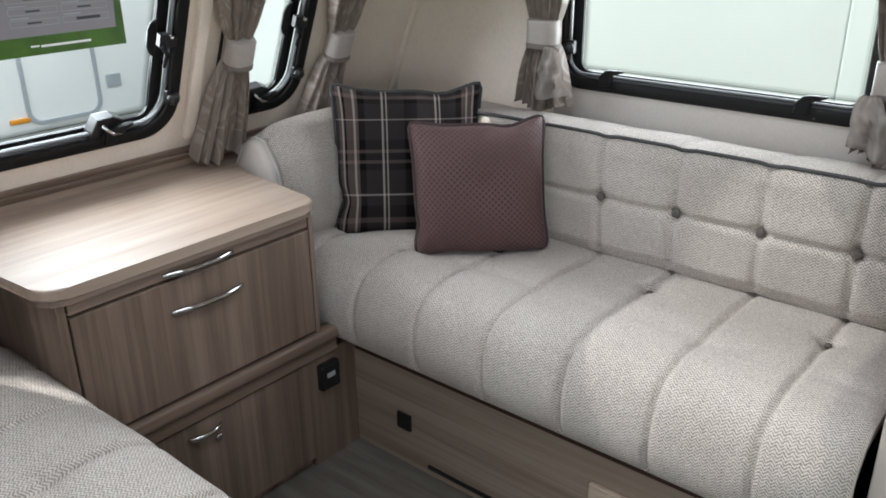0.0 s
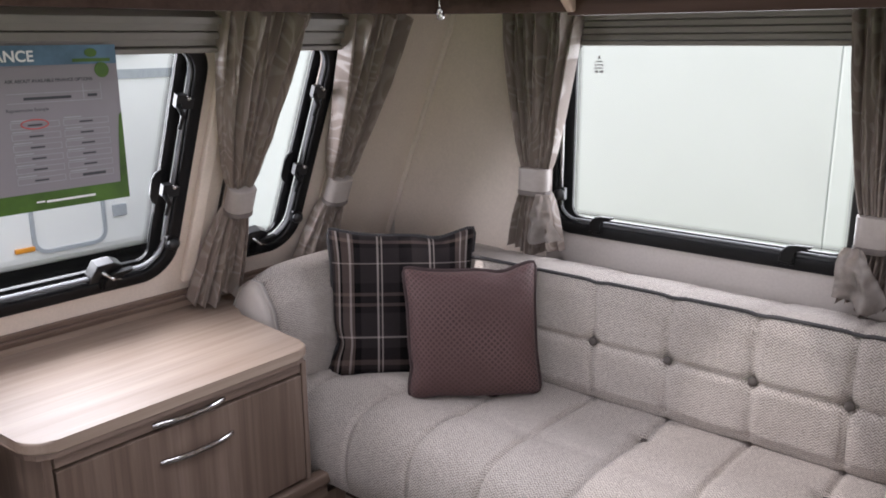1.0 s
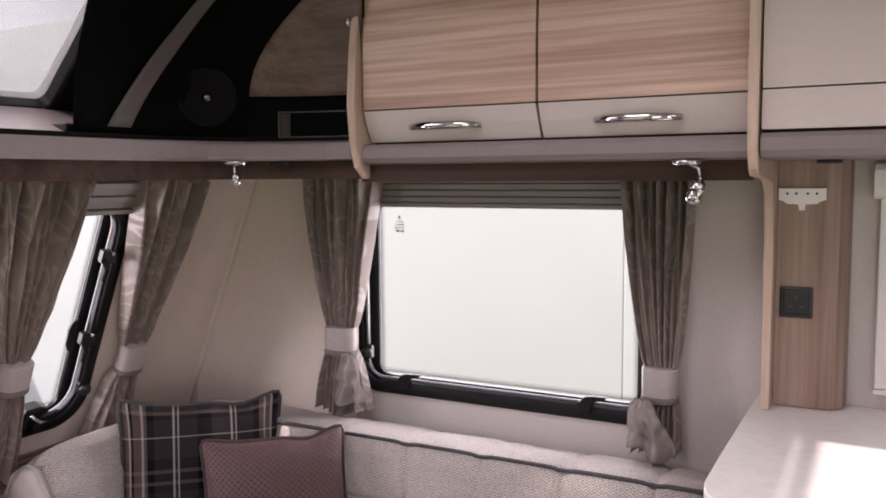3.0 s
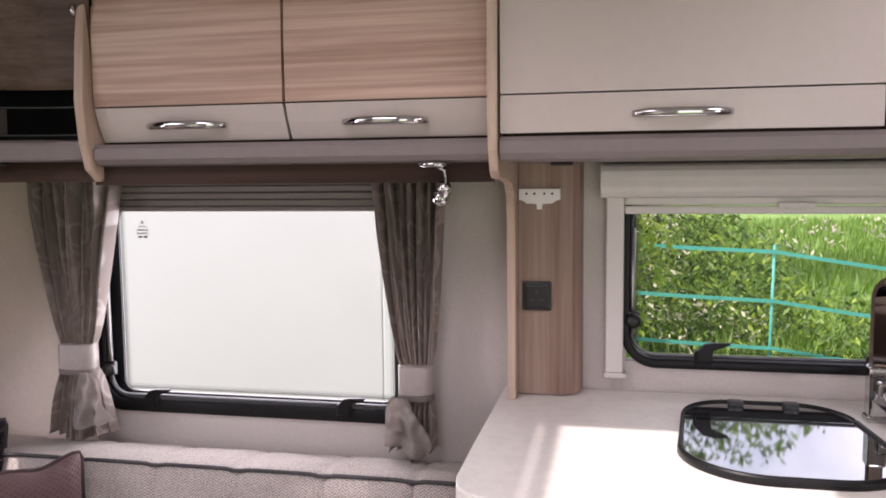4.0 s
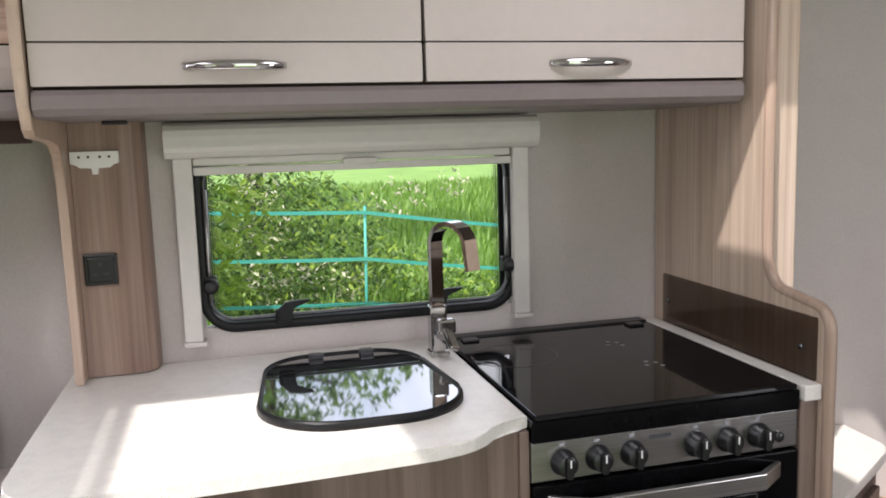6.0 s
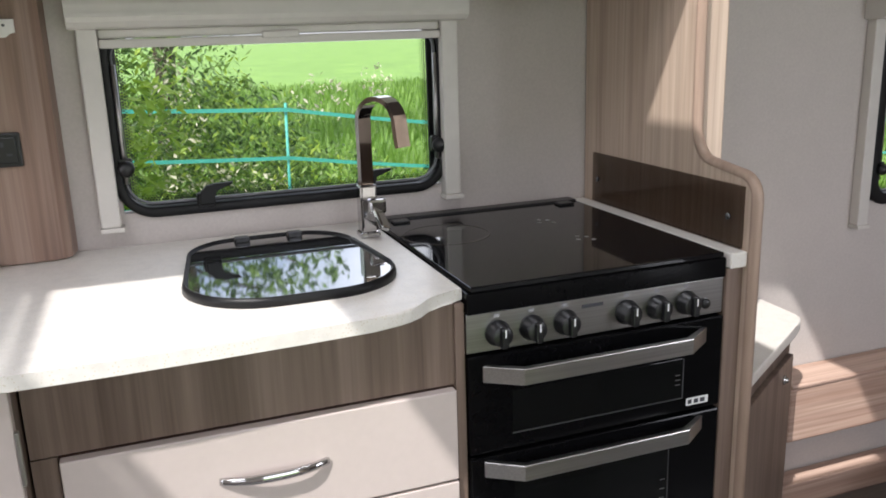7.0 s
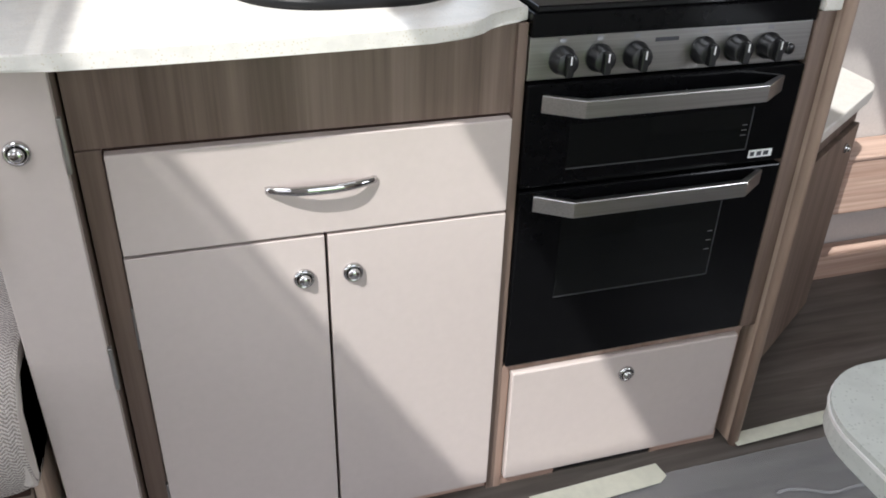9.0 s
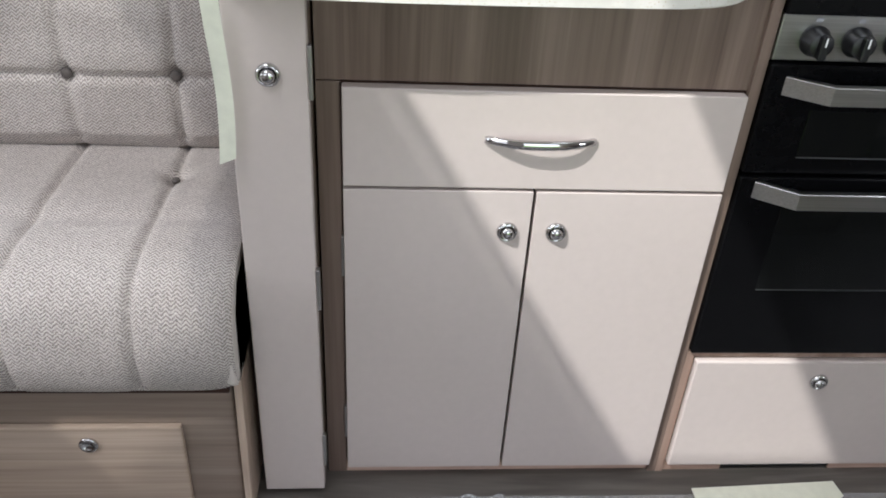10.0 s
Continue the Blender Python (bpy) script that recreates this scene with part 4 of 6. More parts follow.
SX0, SX1 = -1.62, -0.190
seat = thing("seat_cushion", "cream herringbone sofa seat with tufted seams and buttons", "sofa seat", (-0.9, 1.45, 0.30))
part("seat", seat_cushion("seat", SX0, SX1), fabric, seat, "", True)
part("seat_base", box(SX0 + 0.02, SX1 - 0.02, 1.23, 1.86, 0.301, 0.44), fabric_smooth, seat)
part("end_panel", prism([(1.265, 0.313), (1.215, 0.316), (1.195, 0.338), (1.188, 0.38), (1.20, 0.44), (1.24, 0.49), (1.30, 0.507), (1.70, 0.500), (1.70, 0.313)], 0, 0.016,
                        axes((SX1 - 0.018, 0, 0), (0, 1, 0), (0, 0, 1)), 0.006), fabric, seat)
for k in (0, 2):
    button((SEAM0 - PITCH * k, 1.545, 0.4985), (0, 0, 1), seat, 0.72)

BACK_PROFILE = [(1.70, 0.500), (1.650, 0.512), (1.630, 0.545), (1.626, 0.60), (1.628, 0.70), (1.634, 0.765), (1.648, 0.792), (1.662, 0.802), (1.70, 0.806), (1.77, 0.796), (1.82, 0.782), (1.858, 0.755)]
BACK_LEN = sum(math.dist(a, b) for a, b in zip(BACK_PROFILE, BACK_PROFILE[1:]))


def back_cushion(x0, x1, flip=False):
    def fn(s, t):
        x = x0 + (x1 - x0) * s
        p, n = on_profile(BACK_PROFILE, t)
        ends = min(x - x0, x1 - x)
        front = 1.0 if p.x < 1.66 and p.y > 0.53 else (0.55 if p.x >= 1.66 else 0.3)
        row = dip(p.y - 0.656, 0.008) if p.x < 1.66 else 0
        d = abs((x - SEAM0) / PITCH - round((x - SEAM0) / PITCH)) * PITCH
        button_dip = 0.014 * math.exp(-((d ** 2 + (p.y - 0.656) ** 2) / 0.020 ** 2)) if p.x < 1.66 else 0
        off = -0.0135 * (1 - crease(x, 0.007) * (1 - 0.8 * row)) * front - button_dip - 0.028 * math.exp(-ends / 0.016)
        off += 0.004 * noise.noise(Vector((x * 6, t * 7, 4.1)))
        q = p + n * off
        return (x, 1.62 - q.x if flip else q.x, q.y)
    return sheet(fn, int((x1 - x0) / 0.008), 90, lambda s, t: (x0 + (x1 - x0) * s, t * BACK_LEN))


back = thing("back_cushion", "cream herringbone backrest with buttoned squares and dark piping", "sofa backrest", (-0.8, 1.75, 0.50))
part("backrest", back_cushion(-1.60, -0.215), fabric, back, "", True)
part("backing", box(-1.58, -0.24, 1.68, 1.860, 0.502, 0.76), fabric_smooth, back)
part("piping", tube([(-1.58 + 1.355 * i / 80, 1.650 + 0.004 * (1 - crease(-1.58 + 1.355 * i / 80)), 0.801 - 0.007 * (1 - crease(-1.58 + 1.355 * i / 80))) for i in range(81)], 0.0042, 6), piping_grey, back, "dark grey piping", True)
for k in range(0, 7):
    button((SEAM0 - PITCH * k, 1.640, 0.656), (0, -1, 0), back)

# corner bolster against the front wall
bolster = thing("corner_bolster", "cream rounded corner bolster at the front end of the sofa", "sofa backrest", (-1.68, 1.5, 0.50))


def bolster_fn(s, t):
    y = 1.215 + 0.55 * s
    ends = min(s, 1 - s) * 0.55
    pr = [(-1.52, 0.49), (-1.50, 0.53), (-1.500, 0.62), (-1.525, 0.72), (-1.575, 0.785), (-1.62, 0.798), (-1.67, 0.770), (-1.71, 0.70), (-1.73, 0.60)]
    p, n = on_profile(pr, t)
    q = p + n * 0.05 * math.exp(-ends / 0.035)
    return (q.x, y, q.y)


part("bolster", sheet(bolster_fn, 60, 50, lambda s, t: (0.55 * s, 0.6 * t)), fabric, bolster, "", True)
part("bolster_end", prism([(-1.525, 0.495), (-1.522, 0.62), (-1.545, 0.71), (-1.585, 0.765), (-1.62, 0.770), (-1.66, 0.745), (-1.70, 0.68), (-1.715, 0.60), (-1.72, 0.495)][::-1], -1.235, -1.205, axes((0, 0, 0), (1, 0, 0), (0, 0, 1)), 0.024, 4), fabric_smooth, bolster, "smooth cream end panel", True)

# the facing sofa on the near side
nseat = thing("seat_cushion", "cream herringbone sofa seat on the near side of the lounge", "sofa seat", (-0.9, 0.2, 0.30))
part("seat", seat_cushion("seat", -1.62, -0.42, True), fabric, nseat, "", True)
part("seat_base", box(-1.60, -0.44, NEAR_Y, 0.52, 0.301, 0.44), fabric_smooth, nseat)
nback = thing("back_cushion", "cream herringbone backrest on the near side of the lounge", "sofa backrest", (-0.9, -0.15, 0.50))
part("backrest", back_cushion(-1.60, -0.44, True), fabric, nback, "", True)
part("backing", box(-1.58, -0.46, NEAR_Y, -0.06, 0.502, 0.76), fabric_smooth, nback)
nbol = thing("corner_bolster", "cream rounded bolster beside the chest of drawers", "sofa backrest", (-1.68, 0.2, 0.50))
part("bolster", sheet(lambda s, t: (bolster_fn(s, t)[0], 1.62 - bolster_fn(s, t)[1], bolster_fn(s, t)[2]), 60, 50, lambda s, t: (0.55 * s, 0.6 * t)), fabric, nbol, "", True)


def sofa_base(label, y0, y1, x0, x1, front):
    b = thing("bench_box", label, "sofa base", ((x0 + x1) / 2, (y0 + y1) / 2, 0))
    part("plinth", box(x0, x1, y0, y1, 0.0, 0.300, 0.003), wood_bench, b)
    return b


base = sofa_base("ash laminate sofa base with a drop-down flap and a black vent", 1.250, 1.865, -1.75, -0.212, 1.25)
part("top_rail", box(-1.33, -0.215, 1.240, 1.250, 0.276, 0.299, 0.002), wood_dark, base)
part("vent", box(-1.197, -1.154, 1.243, 1.252, 0.103, 0.147, 0.002), plastic_black, base, "small square black vent")
part("kick_slot", box(-1.10, -0.80, 1.2445, 1.2505, 0.022, 0.030), plastic_black, base, "dark slot near the floor")
# paler colour stands in for more light at this end of the base
flap = part("flap", box(-0.66, -0.300, 1.236, 1.249, 0.012, 0.203, 0.003), wood_flap, base, "wood flap with a push knob, in the lit tone of the base")
KM = axes((-0.455, 1.236, 0.165), (1, 0, 0), (0, 0, 1))
part("push_knob", turned([(0.016, -0.001), (0.016, 0.004), (0.011, 0.006), (0.010, 0.003)], KM, 24), chrome, flap, "chrome push knob", True)
part("end_panel", prism([(1.215, 0.0), (1.865, 0.0), (1.865, 0.48), (1.275, 0.48), (1.238, 0.44), (1.230, 0.32), (1.222, 0.18)], 0, 0.012, axes((-0.204, 0, 0), (0, 1, 0), (0, 0, 1)), 0.003), wood_side, base, "pale wood end panel")
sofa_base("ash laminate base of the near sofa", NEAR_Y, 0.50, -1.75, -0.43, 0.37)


# ---- scatter cushions ----
def scatter(name, label, size, mat, cord, m, depth=0.075, ear=0.05, tuck=0.0):
    c = thing(name, label, "cushion", tuple(m.translation))

    def fn(s, t):
        u, v = 2 * s - 1, 2 * t - 1
        pinch = 1 - ear * (1.0 if v > 0 else 0.35) * (1 - abs(u) ** 3.4) * abs(v) ** 2.4
        pinch2 = 1 - ear * 0.7 * (1 - abs(v) ** 3.4) * abs(u) ** 2.4 - tuck * math.exp(-((v + 0.5) / 0.14) ** 2) * max(-u, 0) ** 4
        corner = 1 - 0.10 * abs(u * v) ** 7
        sag = -0.010 * math.exp(-((u - 0.45) / 0.22) ** 2) * max(v, 0) ** 4 + 0.006 * math.exp(-((u + 0.5) / 0.3) ** 2) * max(-v, 0) ** 4
        return u * size / 2 * pinch2 * corner, v * size / 2 * pinch * corner + sag

    def body(s, t):
        front = s < 0.5
        ss = s * 2 if front else 2 - s * 2
        x, y = fn(ss, t)
        u, v = 2 * ss - 1, 2 * t - 1
        h = depth * max(0, (1 - abs(u) ** 2.8)) ** 0.38 * max(0, (1 - abs(v) ** 2.8)) ** 0.38
        wr = 0.006 * noise.noise(Vector((u * 1.3, v * 1.3, size * 31))) + 0.0012 * noise.noise(Vector((u * 5, v * 5, size * 17)))
        rim = math.exp(-((1 - max(abs(u), abs(v))) / 0.22) ** 2)
        wr += 0.007 * rim * noise.noise(Vector((u * 9, v * 9, size * 5)))
        h = max(0.0, h + wr * (1 - max(abs(u), abs(v)) ** 6))
        return m @ Vector((x, y, h if front else -h * 0.8))

    part("cover", sheet(body, 120, 60, lambda s, t: (s * 2 if s < 0.5 else 2 - 2 * s, t)), mat, c, "", True)
    edge = []
    N = 16
    for a, b in (((0, 0), (1, 0)), ((1, 0), (1, 1)), ((1, 1), (0, 1)), ((0, 1), (0, 0))):
        for i in range(N):
            f = i / N
            x, y = fn(a[0] + (b[0] - a[0]) * f, a[1] + (b[1] - a[1]) * f)
            edge.append(m @ Vector((x, y, 0)))
    edge.append(edge[0])
    part("piping", tube(edge, 0.0066, 8), cord, c, "dark piping round the edge", True)
    return c


def leaning(base, facing, size, tilt, roll=0.0):
    """Cushion pose from the middle of its lower edge, the way it faces in plan, and how far it leans back."""
    f = Vector((*facing, 0)).normalized()
    up = (Vector((0, 0, 1)) * math.cos(radians(tilt)) - f * math.sin(radians(tilt))).normalized()
    u = Vector((0, 0, 1)).cross(f).normalized()
    m = axes(tuple(Vector(base) + up * size / 2), u, up)
    return m @ pose(0, 0, 0, 0, 0, roll)


scatter("plaid_cushion", "grey and white plaid cushion leaning in the sofa corner", 0.415, plaid, piping_grey, leaning((-1.362, 1.494, 0.482), (0.72, -0.70), 0.415, 14, -1), 0.085, 0.19, 0.09)
scatter("mauve_cushion", "dusty mauve satin cushion leaning on the plaid cushion", 0.340, mauve, piping_mauve, leaning((-1.122, 1.474, 0.503), (0.665, -0.745), 0.340, 12, 2), 0.082, 0.17, 0.03)


# ---- curtains ----
def curtain(label, m, top, tie, low, zv, folds, seed, w0=0.012):
    """A tied-back curtain: top, tie and low are (u0, u1) spans; zv the heights of top, tie top, tie bottom and hem."""
    c = thing("curtain", label, "curtain", m @ Vector(((low[0] + low[1]) / 2, zv[3], w0)), "tied curtains")
    rnd = random.Random(seed)
    ph = [rnd.uniform(0, 6.28) for _ in range(4)]

    def span(v):
        if v >= zv[1]:
            f = (v - zv[1]) / (zv[0] - zv[1])
            f = f ** 0.75
            return [tie[i] + (top[i] - tie[i]) * f for i in (0, 1)], f
        if v >= zv[2]:
            return list(tie), 0.0
        f = (zv[2] - v) / (zv[2] - zv[3])
        g = f ** 0.6
        return [tie[i] + (low[i] - tie[i]) * g for i in (0, 1)], g * 0.7

    def fn(s, t):
        v = zv[3] + (zv[0] - zv[3]) * t
        (a, b), loose = span(v)
        k = s * 2 if s < 0.5 else 2 - 2 * s
        p = k * folds * math.pi + ph[0] + 0.45 * math.sin(v * 8 + ph[1]) + 0.55 * math.sin(k * 9.0 + ph[2])
        ridge = abs(math.sin(p)) ** 0.8 * (0.75 + 0.25 * math.sin(k * 13.0 + ph[3]))
        fine_fold = 0.08 * math.sin(k * folds * 15.0 + ph[3] + v * 6)
        u = a + (b - a) * k + 0.004 * loose * math.sin(p * 2)
        edge = min(1.0, min(k, 1 - k) * 36)
        deep = 0.018 + 0.060 * loose
        w = w0 + (0.010 + deep * (ridge + fine_fold) + 0.004 * noise.noise(Vector((k * 9, v * 14, seed)))) * edge if s < 0.5 else w0 - 0.004 * edge
        if v < zv[2]:
            v += 0.012 * math.sin(k * 7 + ph[3]) * (1 if t < 0.01 else 0)
        return m @ Vector((u, v, w))

    hgt = zv[0] - zv[3]
    part("drape", sheet(fn, 220, 64, lambda s, t: ((s * 2 if s < 0.5 else 2 - 2 * s) * 0.35, t * hgt)), curtain_mat, c, "", True)
    a, b = tie
    pts = rounded(a - 0.003, b + 0.003, w0 - 0.004, w0 + 0.046, 0.023, 7)
    part("tieback", prism([(u, -w) for u, w in pts], zv[2] + 0.004, zv[1], m @ axes((0, 0, 0), (1, 0, 0), (0, 0, -1)), 0.003), tie_mat, c, "pale satin tieback band", True)
    part("tieback_edge", prism([(u, -w) for u, w in rounded(a - 0.004, b + 0.004, w0 - 0.005, w0 + 0.047, 0.023, 7)], zv[2] - 0.008, zv[2] + 0.005, m @ axes((0, 0, 0), (1, 0, 0), (0, 0, -1)), 0.002), tie_edge, c, "darker lower edge of the tieback", True)
    return c


curtain("grey damask curtain tied back beside the side window", OFF, (-1.262, -1.055), (-1.222, -1.140), (-1.245, -1.095), (1.43, 1.018, 0.955, 0.800), 8, 1, 0.04)
curtain("grey damask curtain tied back next to the galley", OFF, (-0.455, -0.290), (-0.398, -0.328), (-0.420, -0.318), (1.43, 0.996, 0.930, 0.806), 7, 2, 0.04)
curtain("grey damask curtain tied back between the front windows", TILT, (1.06, 1.275), (1.176, 1.242), (1.120, 1.255), (tv(1.435), tv(1.022), tv(0.962), tv(0.738)), 8, 3, 0.025)
curtain("grey damask curtain tied back in the front corner", TILT, (1.42, 1.580), (1.502, 1.570), (1.450, 1.555), (tv(1.435), tv(1.003), tv(0.938), tv(0.745)), 7.5, 4, 0.025)


def satin_tail(owner, u0, v0, reach, drop, seed):
    """The loose crumpled end of a tieback, spreading from the band."""
    def fn(s, t):
        spread = 0.35 + 0.65 * t ** 0.7
        u = u0 + reach * (s - 0.18) * spread + 0.006 * math.sin(t * 5 + seed)
        v = v0 - drop * t * (1 - 0.22 * (s - 0.5) ** 2 * 4) - 0.010 * math.sin(s * 6 + seed) * t
        w = 0.098 + 0.013 * t + 0.011 * math.sin(s * 11 + t * 5 + seed) * (0.3 + t) + 0.012 * noise.noise(Vector((s * 4, t * 5, seed)))
        return OFF @ Vector((u, v, w))
    bm = sheet(fn, 30, 26)
    bmesh.ops.solidify(bm, geom=bm.faces[:], thickness=0.002)
    part("tail", bm, satin_grey, owner, "crumpled satin tail of the tieback", True)


satin_tail(bpy.data.objects["curtain"], -1.150, 0.958, 0.100, 0.130, 1.0)
satin_tail(bpy.data.objects["curtain.001"], -0.405, 0.934, 0.100, 0.125, 3.0)


# ---- chest of drawers ----
def bow_handle(a, b, out, parent, rad=0.0065, label="chrome bow handle", bow=0.024, name="handle"):
    """A shallow bow handle between two ends; out is the way it stands off."""
    A, B, O = Vector(a), Vector(b), Vector(out).normalized()
    side = (B - A).normalized()
    up = O.cross(side).normalized()
    rows, bm, N = [], bmesh.new(), 24
    for i in range(N + 1):
        f = i / N
        rise = (1 - abs(2 * f - 1) ** 2.6)
        c = A + (B - A) * f + O * (0.001 + bow * rise)
        half = rad * (0.78 + 0.30 * rise)
        thick_in = O * (0.0022 + 0.002 * (1 - rise))
        rows.append([bm.verts.new(q) for q in (c + up * half - thick_in, c + up * half * 0.8 + O * 0.0022, c + O * 0.0032, c - up * half * 0.8 + O * 0.0022, c - up * half - thick_in, c - thick_in * 1.2)])
    for p, q in zip(rows, rows[1:]):
        for k in range(6):
            bm.faces.new((p[k], p[(k + 1) % 6], q[(k + 1) % 6], q[k]))
    bm.faces.new(rows[0])
    bm.faces.new(rows[-1][::-1])
    return part(name, bm, chrome, parent, label, True)


CX = -1.335
chest = thing("chest_of_drawers", "ash laminate front chest with a pale rounded top and drawers", "chest", (-1.58, 0.85, 0))
part("top", prism([(-1.320 + 0.0, 0.53 + 0.045)] + [(-1.320 - 0.045 + 0.045 * math.sin(radians(a)), 0.575 - 0.045 * math.cos(radians(a))) for a in (75, 60, 45, 30, 15, 0)] +
                   [(-1.50, 0.525), (-1.66, 0.20), (-1.845, 0.20), (-1.845, 1.70), (-1.70, 1.70), (-1.70, 1.22), (-1.62, 1.178), (-1.40, 1.158)] +
                   [(-1.365 + 0.045 * math.sin(radians(a)), 1.110 + 0.045 * math.cos(radians(a))) for a in (0, 15, 30, 45, 60, 75, 90)], 0.668, 0.690, Matrix.Identity(4), 0.005, 3), wood_top, chest, "pale ash top with round corners")
part("top_edge", prism([(-1.323, 0.575)] + [(-1.368 + 0.045 * math.sin(radians(a)), 0.578 - 0.045 * math.cos(radians(a))) for a in (75, 45, 15, 0)] + [(-1.60, 0.533), (-1.60, 1.152), (-1.40, 1.152)] +
                        [(-1.368 + 0.045 * math.sin(radians(a)), 1.107 + 0.045 * math.cos(radians(a))) for a in (0, 30, 60, 90)], 0.655, 0.667, Matrix.Identity(4), 0.002), wood_y, chest)
part("body", box(-1.80, CX - 0.018, 0.555, 1.140, 0.0, 0.655, 0.003), wood_v, chest)
part("side_stile", box(CX - 0.018, CX, 1.128, 1.142, 0.36, 0.655, 0.002), wood_v, chest)
part("side_stile", box(CX - 0.018, CX, 0.553, 0.570, 0.36, 0.655, 0.002), wood_v, chest)
structure("baseboard", prism([(NEAR_Y, tv(0.690)), (1.72, tv(0.690)), (1.72, tv(0.712)), (NEAR_Y, tv(0.712))], 0, 0.010, TILT, 0.002), wood_top, "pale wood strip where the front wall meets the top", "skirting")
structure("baseboard", prism([(NEAR_Y, tv(0.7125)), (1.72, tv(0.7125)), (1.72, tv(0.728)), (NEAR_Y, tv(0.728))], 0, 0.014, TILT, 0.003), wood_y, "brown wood bead along the front wall", "skirting")
structure("baseboard", prism([(NEAR_Y, tv(0.7285)), (1.72, tv(0.7285)), (1.72, tv(0.742)), (NEAR_Y, tv(0.742))], 0, 0.007, TILT, 0.003), wood_y, "brown wood bead along the front wall", "skirting")
pull = part("pull_out_shelf", box(CX - 0.018, CX, 0.574, 1.124, 0.630, 0.653, 0.002), wood_y, chest)
bow_handle((CX, 0.760, 0.640), (CX, 0.925, 0.640), (1, 0, 0), pull, 0.0062, bow=0.015)
dr = part("drawer", box(CX - 0.018, CX + 0.002, 0.574, 1.124, 0.372, 0.624, 0.002), wood_v, chest)
bow_handle((CX + 0.002, 0.768, 0.560), (CX + 0.002, 0.938, 0.560), (1, 0, 0), dr, 0.0062, bow=0.015)
part("ledge", box(CX - 0.02, CX + 0.014, 0.545, 1.190, 0.335, 0.364, 0.006, 3), wood_y, chest)
part("ledge_rail", box(CX - 0.02, CX + 0.004, 0.545, 1.185, 0.300, 0.334, 0.002), wood_y, chest)
cd = part("cupboard_door", box(CX - 0.018, CX - 0.004, 0.575, 1.100, 0.025, 0.292, 0.002), wood_v, chest)
bow_handle((CX - 0.004, 0.765, 0.262), (CX - 0.004, 0.850, 0.262), (1, 0, 0), cd, 0.0062, bow=0.014)
part("lock", turned([(0.009, 0), (0.009, 0.004), (0.004, 0.005)], axes((CX - 0.004, 0.838, 0.232), (0, 1, 0), (0, 0, 1)), 16), chrome, cd, "small round lock", True)
sb = thing("socket_box", "black plastic socket box on the sofa corner post", "socket", (CX - 0.01, 1.16, 0.23))
part("socket_body", box(CX - 0.02, CX + 0.012, 1.125, 1.185, 0.205, 0.275, 0.006, 3), plastic_black, sb)
part("socket_label", box(CX + 0.012, CX + 0.014, 1.140, 1.165, 0.240, 0.252), ink_grey, sb, "pale label")
structure("trim", box(CX - 0.02, CX - 0.006, 1.10, 1.25, 0, 0.30), wood_v, "wood corner post between chest and sofa", "post")


# ---- galley ----
FY = 1.318                                                   # front of the galley doors
WT = 0.945                                                   # worktop height


def push_knob(at, parent, m=None, r=0.0165):
    mm = m or axes(at, (1, 0, 0), (0, 0, 1))
    k = part("push_knob", turned([(r, -0.001), (r, 0.003), (r * 0.86, 0.006), (r * 0.72, 0.006), (r * 0.66, 0.002)], mm, 28), chrome, parent, "round chrome push knob", True)
    part("knob_button", turned([(r * 0.60, 0.001), (r * 0.58, 0.009), (r * 0.42, 0.012), (r * 0.1, 0.0125)], mm, 24), chrome, k, "domed chrome push button", True)
    return k


unit = thing("galley_unit", "galley base unit with taupe-white drawer and doors in ash laminate", "kitchen unit", (0.25, 1.6, 0))
part("carcass", box(-0.066, 0.562, FY + 0.016, 1.865, 0.0, 0.922), wood_v, unit)
part("fascia", box(-0.066, 0.562, FY + 0.004, FY + 0.016, 0.786, 0.922, 0.001), wood_v, unit)
part("left_stile", box(-0.066, -0.032, FY + 0.002, FY + 0.016, 0.0, 0.785, 0.001), wood_v, unit)
part("right_stile", box(0.549, 0.565, FY - 0.004, FY + 0.016, 0.0, 0.922, 0.001), wood_v, unit)
part("plinth", box(-0.032, 0.549, FY + 0.003, FY + 0.016, 0.0, 0.026, 0.001), wood_x, unit)
# dark sheet added to put shade into the gaps round the doors
part("gap_backing", box(-0.031, 0.548, FY + 0.004, FY + 0.0155, 0.027, 0.785), wood_dark, unit, "dark backing added to deepen the shade in the door gaps")
drw = part("drawer_front", box(-0.029, 0.545, FY - 0.016, FY + 0.003, 0.6295, 0.784, 0.002), door_white, unit)
bow_handle((0.174, FY - 0.016, 0.710), (0.336, FY - 0.016, 0.710), (0, -1, 0), drw, 0.0068, bow=0.018)
for x0, x1, kx in ((-0.029, 0.2548, 0.2205), (0.2598, 0.545, 0.2965)):
    d = part("door", box(x0, x1, FY - 0.016, FY + 0.003, 0.030, 0.6245, 0.0012), door_white, unit)
    push_knob((kx, FY - 0.0165, 0.555), d)
for z in (0.46, 0.10):
    part("hinge", box(-0.034, -0.030, FY - 0.006, FY + 0.002, z, z + 0.075, 0.001), hinge_steel, unit, "steel hinge edge")

narrow = thing("narrow_door", "narrow taupe-white end door with a chrome knob, standing beside the sofa", "cupboard door", (-0.12, 1.27, 0))
part("door_panel", box(-0.176, -0.070, 1.268, 1.288, 0.012, 0.918, 0.002), door_white, narrow)
push_knob((-0.122, 1.2675, 0.813), narrow)
for z in (0.78, 0.43, 0.08):
    part("hinge", box(-0.0695, -0.064, 1.262, 1.272, z, z + 0.075, 0.001), hinge_steel, narrow, "steel hinge")
